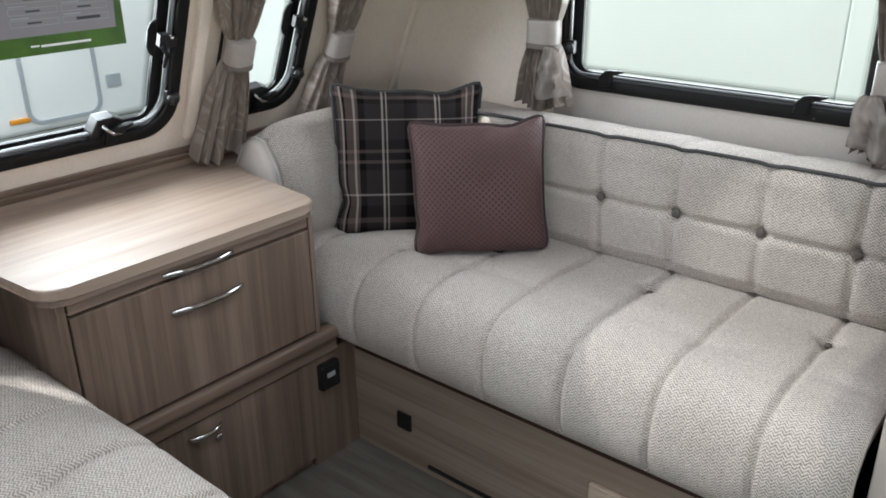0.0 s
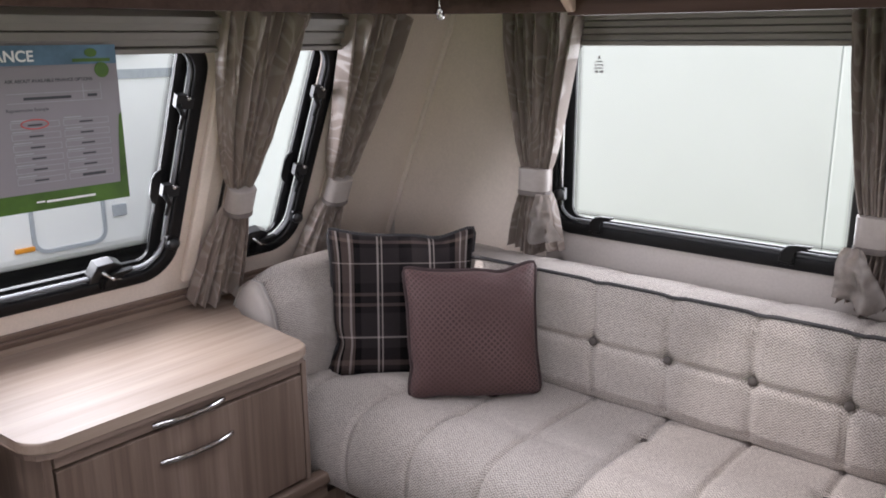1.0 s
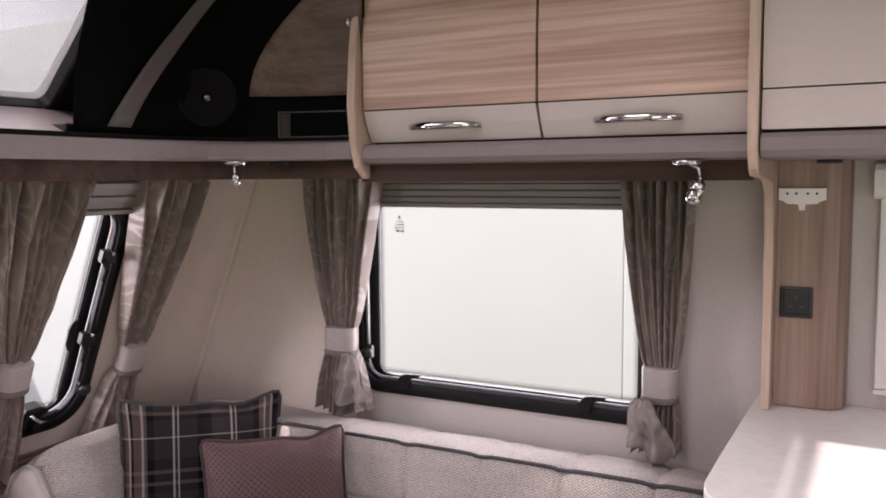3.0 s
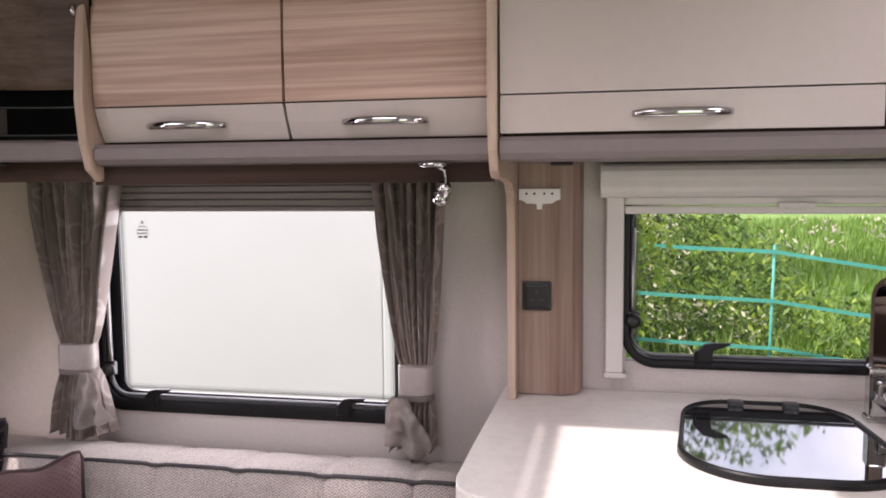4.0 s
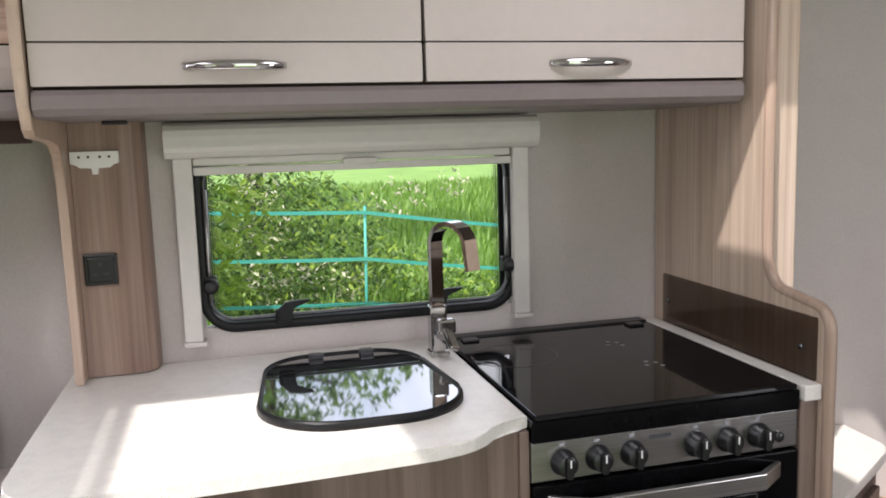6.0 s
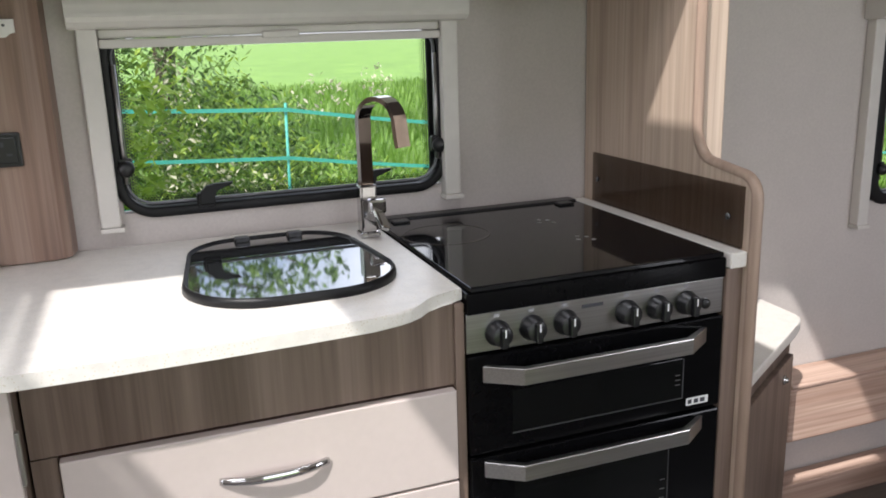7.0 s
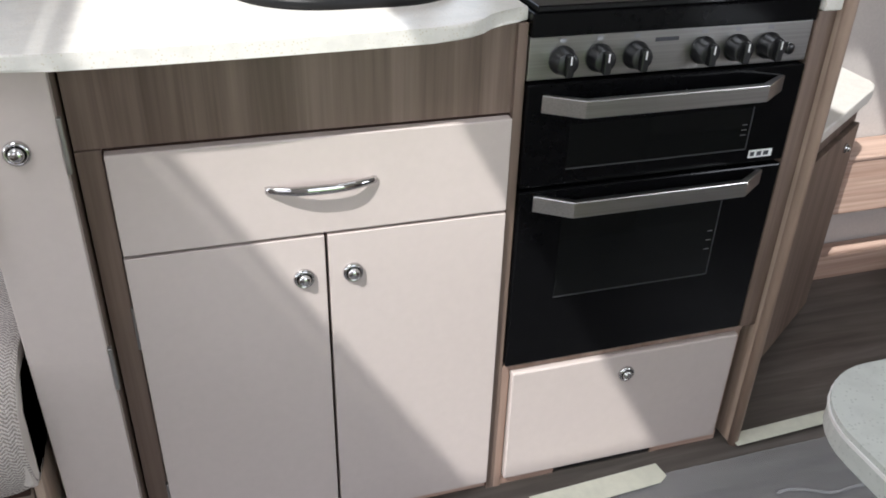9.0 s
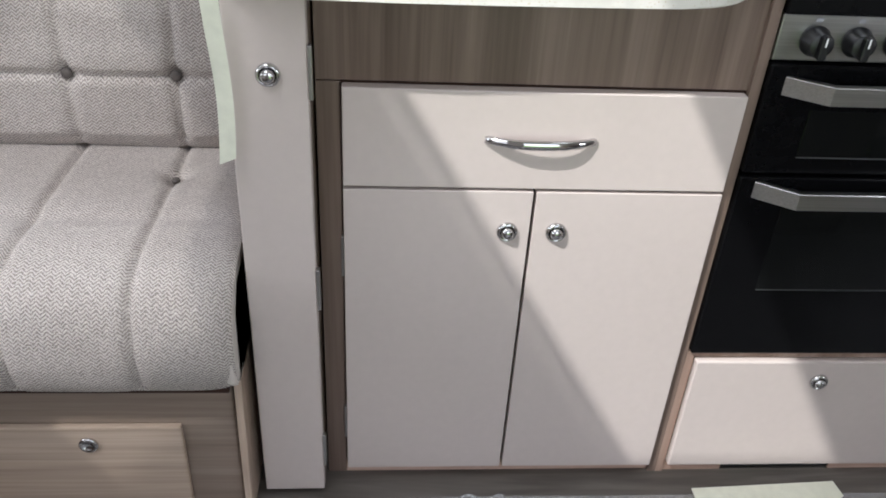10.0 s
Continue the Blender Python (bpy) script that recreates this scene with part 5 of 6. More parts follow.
part("carcass_side", box(-0.176, -0.070, 1.289, 1.80, 0.0, 0.922), wood_v, narrow)

front_edge = [(0.565, 1.322), (0.545, 1.318), (0.52, 1.308), (0.50, 1.293), (0.48, 1.272), (0.46, 1.256), (0.44, 1.248), (0.40, 1.242), (0.30, 1.236), (0.18, 1.231), (0.06, 1.228), (-0.06, 1.229), (-0.12, 1.236), (-0.155, 1.250), (-0.174, 1.275), (-0.180, 1.31)]
wt = thing("worktop", "white speckled worktop with a curved front edge", "worktop", (0.2, 1.55, 0.905))
part("slab", prism((front_edge + [(-0.180, 1.45), (-0.176, 1.866), (0.565, 1.866)])[::-1], 0.924, WT, Matrix.Identity(4), 0.003, 2), worktop_mat, wt)
part("side_strip", box(1.056, 1.090, 1.297, 1.866, 0.918, WT + 0.001, 0.003), worktop_mat, wt, "narrow white strip beside the hob")
tp = thing("edge_tape", "strip of cream masking tape hanging from the worktop edge", "tape", (-0.18, 1.25, 0.70))
part("tape_hanging", sheet(lambda s, t: (-0.190 + 0.022 * s + 0.004 * math.sin(t * 4), 1.238 + 0.004 * math.sin(t * 5 + s), 0.695 + 0.23 * t + 0.008 * s), 6, 20), tape_mat, tp)

# sink with glass lid
SINK = rounded(0.158, 0.502, 1.352, 1.775, (0.135, 0.125, 0.11, 0.11), 10)
SINK = [(u + (0.0 if v < 1.6 else (0.5 * (0.33 - u)) * 0.22), v) for u, v in SINK]
sink = thing("sink", "oval sink under a black-framed glass lid", "sink", (0.33, 1.6, WT))


def shrink(pts, k, c=(0.33, 1.563)):
    return [(c[0] + (u - c[0]) * k[0], c[1] + (v - c[1]) * k[1]) for u, v in pts]


part("lid_frame", ring(SINK, shrink(SINK, (0.950, 0.957)), 0.0, 0.015, Matrix.Translation((0, 0, WT)), 0.006), rubber, sink, "glossy black lid frame", True)
part("lid_glass", prism(shrink(SINK, (0.953, 0.960)), 0.002, 0.011, Matrix.Translation((0, 0, WT)), 0.002), sink_glass, sink, "dark mirror-like glass lid")
for x in (0.285, 0.385):
    part("lid_hinge", box(x - 0.014, x + 0.014, 1.738, 1.762, WT + 0.010, WT + 0.020, 0.003), plastic_black, sink, "black lid hinge")

# tap
tap = thing("tap", "chrome swan-neck mixer tap with a flat square spout", "tap", (0.527, 1.722, WT))
TX, TY = 0.527, 1.722
part("tap_base", box(TX - 0.020, TX + 0.020, TY - 0.020, TY + 0.020, WT, WT + 0.012, 0.004), chrome, tap)
part("tap_body", box(TX - 0.017, TX + 0.017, TY - 0.017, TY + 0.017, WT + 0.010, WT + 0.105, 0.005, 3), chrome, tap)
lever = part("lever", box(-0.011, 0.011, -0.055, 0.010, -0.005, 0.006, 0.003, 2, Matrix.Translation((TX + 0.012, TY - 0.022, WT + 0.058)) @ pose(0, 0, 0, 38, 20, 20)), chrome, tap, "chrome lever")
part("lever_hub", box(TX - 0.004, TX + 0.032, TY - 0.030, TY - 0.008, WT + 0.048, WT + 0.078, 0.006, 2), chrome, lever)
neck = [(0, 0.10), (0, 0.14), (0, 0.18), (0, 0.215)] + [(0.047 - 0.047 * math.cos(radians(a)), 0.226 + 0.044 * math.sin(radians(a))) for a in range(8, 181, 11)] + [(0.097, 0.204), (0.101, 0.182)]
sd = Vector((0.50, -0.866, 0)).normalized()
sw = Vector((0.866, 0.50, 0)).normalized()
nb2 = bmesh.new()
rws = []
for i, (d, h) in enumerate(neck):
    a, b = neck[max(i - 1, 0)], neck[min(i + 1, len(neck) - 1)]
    t = Vector((b[0] - a[0], b[1] - a[1])).normalized()
    nrm = sd * -t.y + Vector((0, 0, 1)) * t.x
    c = Vector((TX, TY, WT + h)) + sd * d
    rws.append([nb2.verts.new(c + sw * p * 0.0165 + nrm * q * 0.0045) for p, q in ((-1, -1), (1, -1), (1, 1), (-1, 1))])
for a, b in zip(rws, rws[1:]):
    for k in range(4):
        nb2.faces.new((a[k], a[(k + 1) % 4], b[(k + 1) % 4], b[k]))
nb2.faces.new(rws[0])
nb2.faces.new(rws[-1][::-1])
bmesh.ops.bevel(nb2, geom=[e for e in nb2.edges if len(e.link_faces) == 2 and e.calc_face_angle(0) > 1.2], offset=0.0015, segments=2, affect="EDGES")
part("spout", nb2, chrome, tap, "flat chrome swan-neck spout")

# cooker
ck = thing("cooker", "black and stainless cooker with grill, oven and glass hob lid", "cooker", (0.81, 1.6, 0.31))
CL, CR = 0.567, 1.054
part("cooker_body", box(CL, CR, FY + 0.012, 1.855, 0.300, 0.905), enamel, ck)
part("hob_tray", box(CL, CR, FY - 0.012, 1.862, 0.902, 0.938, 0.003), enamel, ck, "black hob tray")
part("glass_lid", box(CL + 0.006, CR - 0.006, FY - 0.012, 1.820, 0.939, 0.948, 0.002), hob_glass, ck, "black glass hob lid")
part("lid_rear_rail", box(CL + 0.006, CR - 0.006, 1.822, 1.858, 0.938, 0.952, 0.003), plastic_black, ck)
for x in (CL + 0.05, CR - 0.05):
    part("lid_hinge", box(x - 0.018, x + 0.018, 1.785, 1.815, 0.948, 0.953, 0.002), plastic_black, ck)
def flat_ring(x, y, r0, r1, n=40):
    c = [(x + math.cos(2 * math.pi * q / n), y + math.sin(2 * math.pi * q / n)) for q in range(n)]
    return ring([(x + (p - x) * r1, y + (q - y) * r1) for p, q in c], [(x + (p - x) * r0, y + (q - y) * r0) for p, q in c], 0.9479, 0.9486, Matrix.Identity(4))


part("hotplate", flat_ring(0.665, 1.655, 0.083, 0.0865), smoked, ck, "rim of the round electric hotplate under the glass")
for bx, by in ((0.885, 1.66), (0.885, 1.50)):
    for dx, dy in ((-0.014, 0.0), (0.010, 0.012), (0.012, -0.012), (-0.004, 0.022)):
        part("burner_mark", turned([(0.0045, 0), (0.0045, 0.0005), (0.002, 0.0006)], Matrix.Translation((bx + dx, by + dy, 0.9480)), 10), hinge_steel, ck, "", True)
part("control_panel", box(CL, CR, FY - 0.006, FY + 0.014, 0.836, 0.902, 0.002), panel_steel, ck, "brushed steel control panel")
for kx in (0.620, 0.680, 0.741, 0.857, 0.917, 0.976):
    km = axes((kx, FY - 0.0065, 0.866), (1, 0, 0), (0, 0, 1))
    kb = part("knob", turned([(0.0215, 0), (0.0215, 0.004), (0.019, 0.006), (0.0175, 0.022), (0.015, 0.0235)], km, 28), plastic_black, ck, "black control knob", True)
    part("knob_grip", prism(rounded(-0.006, 0.006, -0.018, 0.016, 0.004, 3), 0.020, 0.033, km, 0.002), plastic_black, kb)
    part("knob_mark", prism([(-0.0012, 0.002), (0.0012, 0.002), (0.0012, 0.015), (-0.0012, 0.015)], 0.0332, 0.0338, km), ink_white, kb)
    part("knob_symbol", prism([(-0.006, 0.026), (0.004, 0.026), (0.004, 0.032), (-0.006, 0.032)], 0.0002, 0.0006, km), ink_grey, ck)
part("ignition_button", turned([(0.009, 0), (0.009, 0.010), (0.006, 0.012)], axes((1.012, FY - 0.0065, 0.860), (1, 0, 0), (0, 0, 1)), 18), plastic_black, ck, "", True)
part("maker_mark", box(0.772, 0.812, FY - 0.0068, FY - 0.0062, 0.884, 0.890), ink, ck, "small dark maker's mark")


def oven_door(name, z0, z1, wx0, wx1, wz0, wz1, hz):
    d = part(name, box(CL, CR, FY - 0.012, FY + 0.010, z0, z1, 0.003), enamel, ck, "black glass " + name.replace("_", " "))
    part("door_window", box(wx0, wx1, FY - 0.0135, FY - 0.0118, wz0, wz1, 0.0006), oven_glass, d, "dark see-through window")
    part("window_line", boxes([(wx0, wx1, FY - 0.0142, FY - 0.0134, wz0 - 0.001, wz0 + 0.001), (wx1 - 0.001, wx1 + 0.001, FY - 0.0142, FY - 0.0134, wz0, wz1)]), oven_line, d)
    x0, x1 = 0.591, 1.017
    prof = [(x0, FY - 0.014), (x0 + 0.055, FY - 0.052), (x1 - 0.055, FY - 0.052), (x1, FY - 0.014), (x1 - 0.006, FY - 0.008), (x1 - 0.060, FY - 0.043), (x0 + 0.060, FY - 0.043), (x0 + 0.006, FY - 0.008)]
    part("door_handle", prism(prof, hz - 0.014, hz + 0.014, Matrix.Identity(4), 0.0015), steel, d, "brushed steel angled handle")
    for i in range(3):
        zz = wz0 + (wz1 - wz0) * (0.35 + 0.12 * i)
        part("shelf_runner", box(wx1 - 0.016, wx1 - 0.006, FY - 0.0142, FY - 0.0136, zz, zz + 0.0012), hinge_steel, d)
    return d


oven_door("grill_door", 0.662, 0.832, 0.642, 0.972, 0.690, 0.765, 0.802)
oven_door("oven_door", 0.306, 0.655, 0.645, 0.948, 0.446, 0.600, 0.634)
stk = part("sticker", box(0.982, 1.028, FY - 0.0128, FY - 0.0119, 0.672, 0.686), ink_white, ck, "small white sticker")
for i in range(3):
    part("sticker_mark", box(0.985 + 0.013 * i, 0.993 + 0.014 * i, FY - 0.0132, FY - 0.0127, 0.675, 0.683), ink, stk)
low = thing("gas_locker_flap", "taupe-white flap below the oven with a chrome knob", "kitchen flap", (0.81, 1.33, 0.02))
part("flap_panel", box(0.582, 1.056, FY - 0.014, FY + 0.004, 0.026, 0.288, 0.003), door_white, low)
push_knob((0.816, FY - 0.0145, 0.243), low)
part("flap_surround", boxes([(0.565, 1.074, FY + 0.005, FY + 0.016, 0.008, 0.302), (0.565, 0.579, FY - 0.004, FY + 0.005, 0.0, 0.302), (0.579, 1.07, FY - 0.002, FY + 0.005, 0.290, 0.302)]), wood_column, low)
part("plinth_vent", box(0.695, 0.915, FY + 0.002, FY + 0.006, 0.004, 0.020), plastic_black, low, "dark vent slot at the floor")
for a, b in ((0.579, 0.695), (0.915, 1.07)):
    part("plinth_side", box(a, b, FY + 0.000, FY + 0.006, 0.0, 0.024), wood_x, low)

# wood end panel beside the hob, with smoked guard
YZ = axes((0, 0, 0), (0, 1, 0), (0, 0, 1))
edge = [(1.296, 0.0), (1.866, 0.0), (1.866, Z_TOP - 0.002), (1.470, Z_TOP - 0.002), (1.470, 1.16)]
edge += [(1.470 - 0.055 * (1 - math.cos(radians(a))) , 1.16 - 0.075 * math.sin(radians(a))) for a in (15, 30, 45, 60, 75, 90)]
edge += [(1.36, 1.078), (1.336, 1.075)] + [(1.336 - 0.040 * math.sin(radians(a)), 1.035 + 0.040 * math.cos(radians(a))) for a in (15, 30, 45, 60, 75, 90)]
endp = thing("end_panel", "tall ash laminate end panel beside the hob with a smoked guard", "panel", (1.1, 1.58, 0))
part("board", prism(edge, 1.092, 1.112, YZ, 0.004, 3), wood_side, endp)
part("edging", tube([(1.102, y - 0.001, z) for y, z in [(1.296, 0.0), (1.296, 0.5), (1.296, 1.0)] + edge[::-1][0:6] + [(1.36, 1.078)] + edge[5:11][::-1] + [(1.470, 1.30), (1.470, 1.9)]], 0.0108, 10, up=(1, 0, 0)), wood_edge_mid, endp, "rounded wood edging", True)
part("filler", box(1.0565, 1.0915, FY - 0.010, FY + 0.030, 0.303, 0.917, 0.002), wood_v, endp, "brown filler strip beside the cooker")
part("guard", box(1.084, 1.0905, 1.312, 1.815, 0.948, 1.058, 0.001), smoked_glass, endp, "smoked glass splash guard")
for y in (1.345, 1.79):
    part("screw", turned([(0.006, 0), (0.006, 0.003), (0.003, 0.004)], axes((1.0835, y, 1.0), (0, -1, 0), (0, 0, 1)), 14), dark_chrome, endp, "", True)
part("wardrobe_side", box(1.114, 1.172, 1.480, 1.866, 0.70, Z_TOP - 0.002, 0.004), wood_side, endp)

# column with socket and bracket
col = thing("service_column", "ash laminate service column on the wall above the worktop", "column", (-0.09, 1.83, WT))
part("column_board", prism([(-0.1395, 1.866), (-0.1395, 1.800), (-0.050, 1.800), (-0.030, 1.806), (-0.016, 1.820), (-0.010, 1.866)], WT + 0.002, 1.437, Matrix.Identity(4), 0.001), wood_column, col)
sk = thing("wall_socket", "black square power socket on the wood column", "socket", (-0.101, 1.80, 1.154))
part("socket_plate", box(-0.131, -0.072, 1.792, 1.7995, 1.124, 1.184, 0.003), plastic_black, sk)
part("socket_face", box(-0.124, -0.079, 1.7895, 1.792, 1.131, 1.177, 0.002), plastic_black, sk)
part("socket_pins", boxes([(-0.104, -0.099, 1.7888, 1.7896, 1.160, 1.168), (-0.116, -0.107, 1.7888, 1.7896, 1.144, 1.148), (-0.096, -0.087, 1.7888, 1.7896, 1.144, 1.148)]), ink, sk)
brk = thing("screen_bracket", "white plastic wall bracket with screw holes on the wood column", "bracket", (-0.096, 1.80, 1.36))
part("bracket_plate", prism([(-0.138, 1.374), (-0.138, 1.352), (-0.128, 1.350), (-0.122, 1.344), (-0.101, 1.344), (-0.101, 1.332), (-0.091, 1.332), (-0.091, 1.344), (-0.070, 1.344), (-0.064, 1.350), (-0.054, 1.352), (-0.054, 1.374)], -0.001, 0.010, axes((0, 1.7985, 0), (1, 0, 0), (0, 0, 1)), 0.001), white_plastic, brk)
for x in (-0.122, -0.106, -0.086, -0.070):
    part("screw_hole", turned([(0.0025, 0), (0.0025, 0.001)], axes((x, 1.7883, 1.364), (1, 0, 0), (0, 0, 1)), 10), ink, brk)

# ---- lockers ----
def locker_profile(y, z0, z1, t=0.018):
    """Front of a locker door: upright below, curving back towards the ceiling."""
    fr = []
    for i in range(13):
        f = i / 12
        z = z0 + (z1 - z0) * f
        fr.append((y + 0.10 * max(0, f - 0.25) ** 2, z))
    return fr + [(a + t, b) for a, b in fr[::-1]]


def locker(label, x0, x1, y, wood, hx0, hx1, group):
    gap = 0.0012
    L = thing("overhead_locker", label, "locker", ((x0 + x1) / 2, y + 0.15, 1.43), group)
    part("carcass", box(x0, x1, y + (0.046 if wood else 0.024), 1.866, 1.440, Z_TOP - 0.003), wood_dark, L)
    tuck = 0.030 if wood else 0.0
    d = part("door_lower", prism([(y, 1.5365), (y + tuck * 0.45, 1.505), (y + tuck, 1.4735), (y + tuck + 0.012, 1.4735), (y + 0.020, 1.5365)], x0 + gap, x1 - gap, YZ, 0.0012), door_white, L, "taupe-white lower strip of the locker door")
    part("door_upper", prism(locker_profile(y, 1.5395, Z_TOP - 0.01), x0 + gap, x1 - gap, YZ, 0.0012), wood_x if wood else door_white, L, "horizontal-grain wood door" if wood else "plain taupe-white door")
    bow_handle((hx0, y + tuck * 0.5, 1.5015), (hx1, y + tuck * 0.5, 1.5015), (0, -1, 0), d, 0.0074, bow=0.022 + tuck * 0.3)
    return L


locker("ash and taupe overhead locker above the side window", -0.922, -0.5375, 1.535, True, -0.820, -0.657, "lounge lockers")
locker("ash and taupe overhead locker above the side window", -0.5345, -0.158, 1.535, True, -0.430, -0.271, "lounge lockers")
locker("taupe-white overhead locker above the galley window", -0.138, 0.4615, 1.505, False, 0.080, 0.238, "galley lockers")
locker("taupe-white overhead locker above the galley window", 0.4655, 1.070, 1.505, False, 0.686, 0.840, "galley lockers")


def rail_profile(y, back):
    return [(y + 0.004, 1.468), (y - 0.004, 1.460), (y - 0.004, 1.440), (y + 0.004, 1.430), (y + 0.020, 1.4265), (back, 1.4265), (back, 1.468)]


structure("trim", prism(rail_profile(1.535, 1.80), -0.925, -0.158, YZ, 0.002), rail_lilac, "taupe rail under the lounge lockers", "locker rail")
structure("trim", prism(rail_profile(1.505, 1.866), -0.138, 1.070, YZ, 0.002), rail_lilac, "taupe rail under the galley lockers", "locker rail")

# curved end boards of the lockers
ep = [(1.50, Z_TOP - 0.01), (1.492, 1.60), (1.490, 1.50), (1.497, 1.445), (1.512, 1.410), (1.530, 1.398), (1.640, 1.394), (1.700, 1.390), (1.730, 1.372), (1.745, 1.33), (1.750, 1.25), (1.752, WT + 0.002), (1.866, WT + 0.002), (1.866, Z_TOP - 0.01)]
eb = thing("locker_end_board", "thin curved wood end board between lounge and galley", "panel", (-0.155, 1.7, WT))
part("board", prism(ep, -0.157, -0.1405, YZ, 0.003, 2), edge_wood, eb)
ep2 = [(1.56, Z_TOP - 0.01), (1.518, 1.66), (1.508, 1.55), (1.512, 1.47), (1.528, 1.42), (1.556, 1.398), (1.62, 1.396), (1.66, 1.44), (1.70, Z_TOP - 0.01)]
eb2 = thing("locker_end_board", "curved wood end board at the front of the lockers", "panel", (-0.935, 1.6, 1.40))
part("board", prism(ep2, -0.944, -0.926, YZ, 0.006, 3), edge_wood, eb2)
part("board_knob", turned([(0.012, 0), (0.012, 0.006), (0.006, 0.010)], axes((-0.9445, 1.528, 1.72), (0, -1, 0), (0, 0, 1)), 16), chrome, eb2, "", True)


def spot(at, label, head):
    s = thing("spot_lamp", label, "lamp", at)
    x, y, z = at
    part("mount", turned([(0.030, 0), (0.030, -0.006), (0.022, -0.009)][::-1], Matrix.Translation(at), 24), chrome, s, "", True)
    arm = [(x, y, z - 0.006), (x + 0.012, y - 0.004, z - 0.010), (x + 0.021, y - 0.006, z - 0.014), (x + 0.021, y - 0.006, z - 0.042)] if head else [(x, y, z - 0.006), (x, y, z - 0.016), (x, y, z - 0.030)]
    part("arm", tube(arm, 0.0040 if head else 0.0028, 8), chrome, s, "", True)
    e = arm[-1]
    k = 1.0 if head else 0.62
    at_end = Matrix.Translation(e) @ pose(0, 0, 0, 200, 22 if head else 0, 0) @ Matrix.Scale(k, 4)
    part("lamp_head", turned([(0.008, -0.006), (0.012, 0.000), (0.0135, 0.008), (0.0118, 0.010), (0.0138, 0.013), (0.012, 0.016), (0.0145, 0.019), (0.0145, 0.031), (0.012, 0.033)], at_end, 20), chrome, s, "chrome spot head", True)
    part("lens", turned([(0.0115, 0.0331), (0.008, 0.036), (0.002, 0.038)], at_end, 16), white_plastic, s, "frosted lens", True)


spot((-0.262, 1.553, 1.4265), "chrome reading spot lamp under the lounge lockers", True)
spot((-1.195, 1.445, 1.437), "chrome reading spot lamp under the front shelf", False)

for at, lb in (((-0.045, 1.70, 1.4265), "small black switch under the galley lockers"), ((-1.115, 1.500, 1.437), "small dark oval vent under the front shelf")):
    sw_ = thing("under_shelf_switch", lb, "switch", at)
    part("switch_body", box(at[0] - 0.022, at[0] + 0.022, at[1] - 0.010, at[1] + 0.010, at[2] - 0.007, at[2], 0.003), plastic_black, sw_)

# ---- rear corner ----
bu = thing("bedside_unit", "angled ash cupboard with a white top by the rear wall", "cupboard", (1.4, 1.7, 0))
bo = [(1.115, 1.385), (1.575, 1.690), (1.615, 1.73), (1.625, 1.866), (1.115, 1.866)]
part("body", prism(bo, 0.0, 0.588, Matrix.Identity(4), 0.002), wood_v, bu)
part("top", prism([(1.113, 1.362), (1.575, 1.668), (1.602, 1.688), (1.620, 1.708), (1.628, 1.730), (1.635, 1.866), (1.113, 1.866)], 0.589, 0.617, Matrix.Identity(4), 0.006, 3), worktop_mat, bu, "white rounded top")
FM = axes((1.115, 1.385, 0), (0.46, 0.305, 0), (0, 0, 1))
bd = part("door", prism(rounded(0.03, 0.54, 0.03, 0.540, 0.004, 2), 0.0, 0.014, FM, 0.002), wood_v, bu)
push_knob(None, bd, FM @ Matrix.Translation((0.46, 0.500, 0.014)), 0.012)
ledge = thing("wall_ledge", "ash laminate boxed ledge along the rear side wall", "ledge", (2.4, 1.82, 0.21))
part("ledge_front", box(1.66, X_REAR - 0.04, 1.760, 1.866, 0.235, 0.388, 0.004), wood_x, ledge)
part("ledge_top", box(1.66, X_REAR - 0.04, 1.756, 1.866, 0.389, 0.402, 0.004), wood_x, ledge)
structure("baseboard", box(1.66, X_REAR - 0.04, 1.80, 1.866, 0.0, 0.075, 0.003), wood_x, "ash laminate skirting box by the rear wall", "skirting")

# crumpled clear bag on the floor
bag = thing("plastic_bag", "crumpled clear plastic bag lying on the floor", "plastic bag", (2.1, 1.55, 0))


def bag_fn(s, t):
    a, b = s * 2 * math.pi, t * math.pi / 2
    r = 0.22 * (1 + 0.35 * noise.noise(Vector((math.cos(a) * 2.1, math.sin(a) * 2.1, t * 2))))
    return (2.13 + r * 1.2 * math.cos(a) * math.cos(b), 1.52 + r * 0.8 * math.sin(a) * math.cos(b), max(0.004, 0.17 * math.sin(b) * (1 + 0.5 * noise.noise(Vector((s * 9, t * 5, 2.0))))))


part("bag", sheet(bag_fn, 48, 16), film_mat, bag)

# ---- near-side table ----
tb = thing("side_table", "grey speckled table top with a round corner on a wood pedestal", "table", (1.0, 0.45, 0))
part("tabletop", prism(rounded(0.628, 1.45, -0.20, 0.735, (0.02, 0.02, 0.02, 0.09), 10), 0.690, 0.722, Matrix.Identity(4), 0.006, 3), table_mat, tb)
part("tabletop_edge", prism(rounded(0.6265, 1.4515, -0.2015, 0.7365, (0.02, 0.02, 0.02, 0.091), 10), 0.712, 0.716, Matrix.Identity(4)), white_plastic, tb, "pale edge line")
part("pedestal", box(0.92, 1.35, -0.18, 0.42, 0.0, 0.690, 0.003), wood_v, tb)

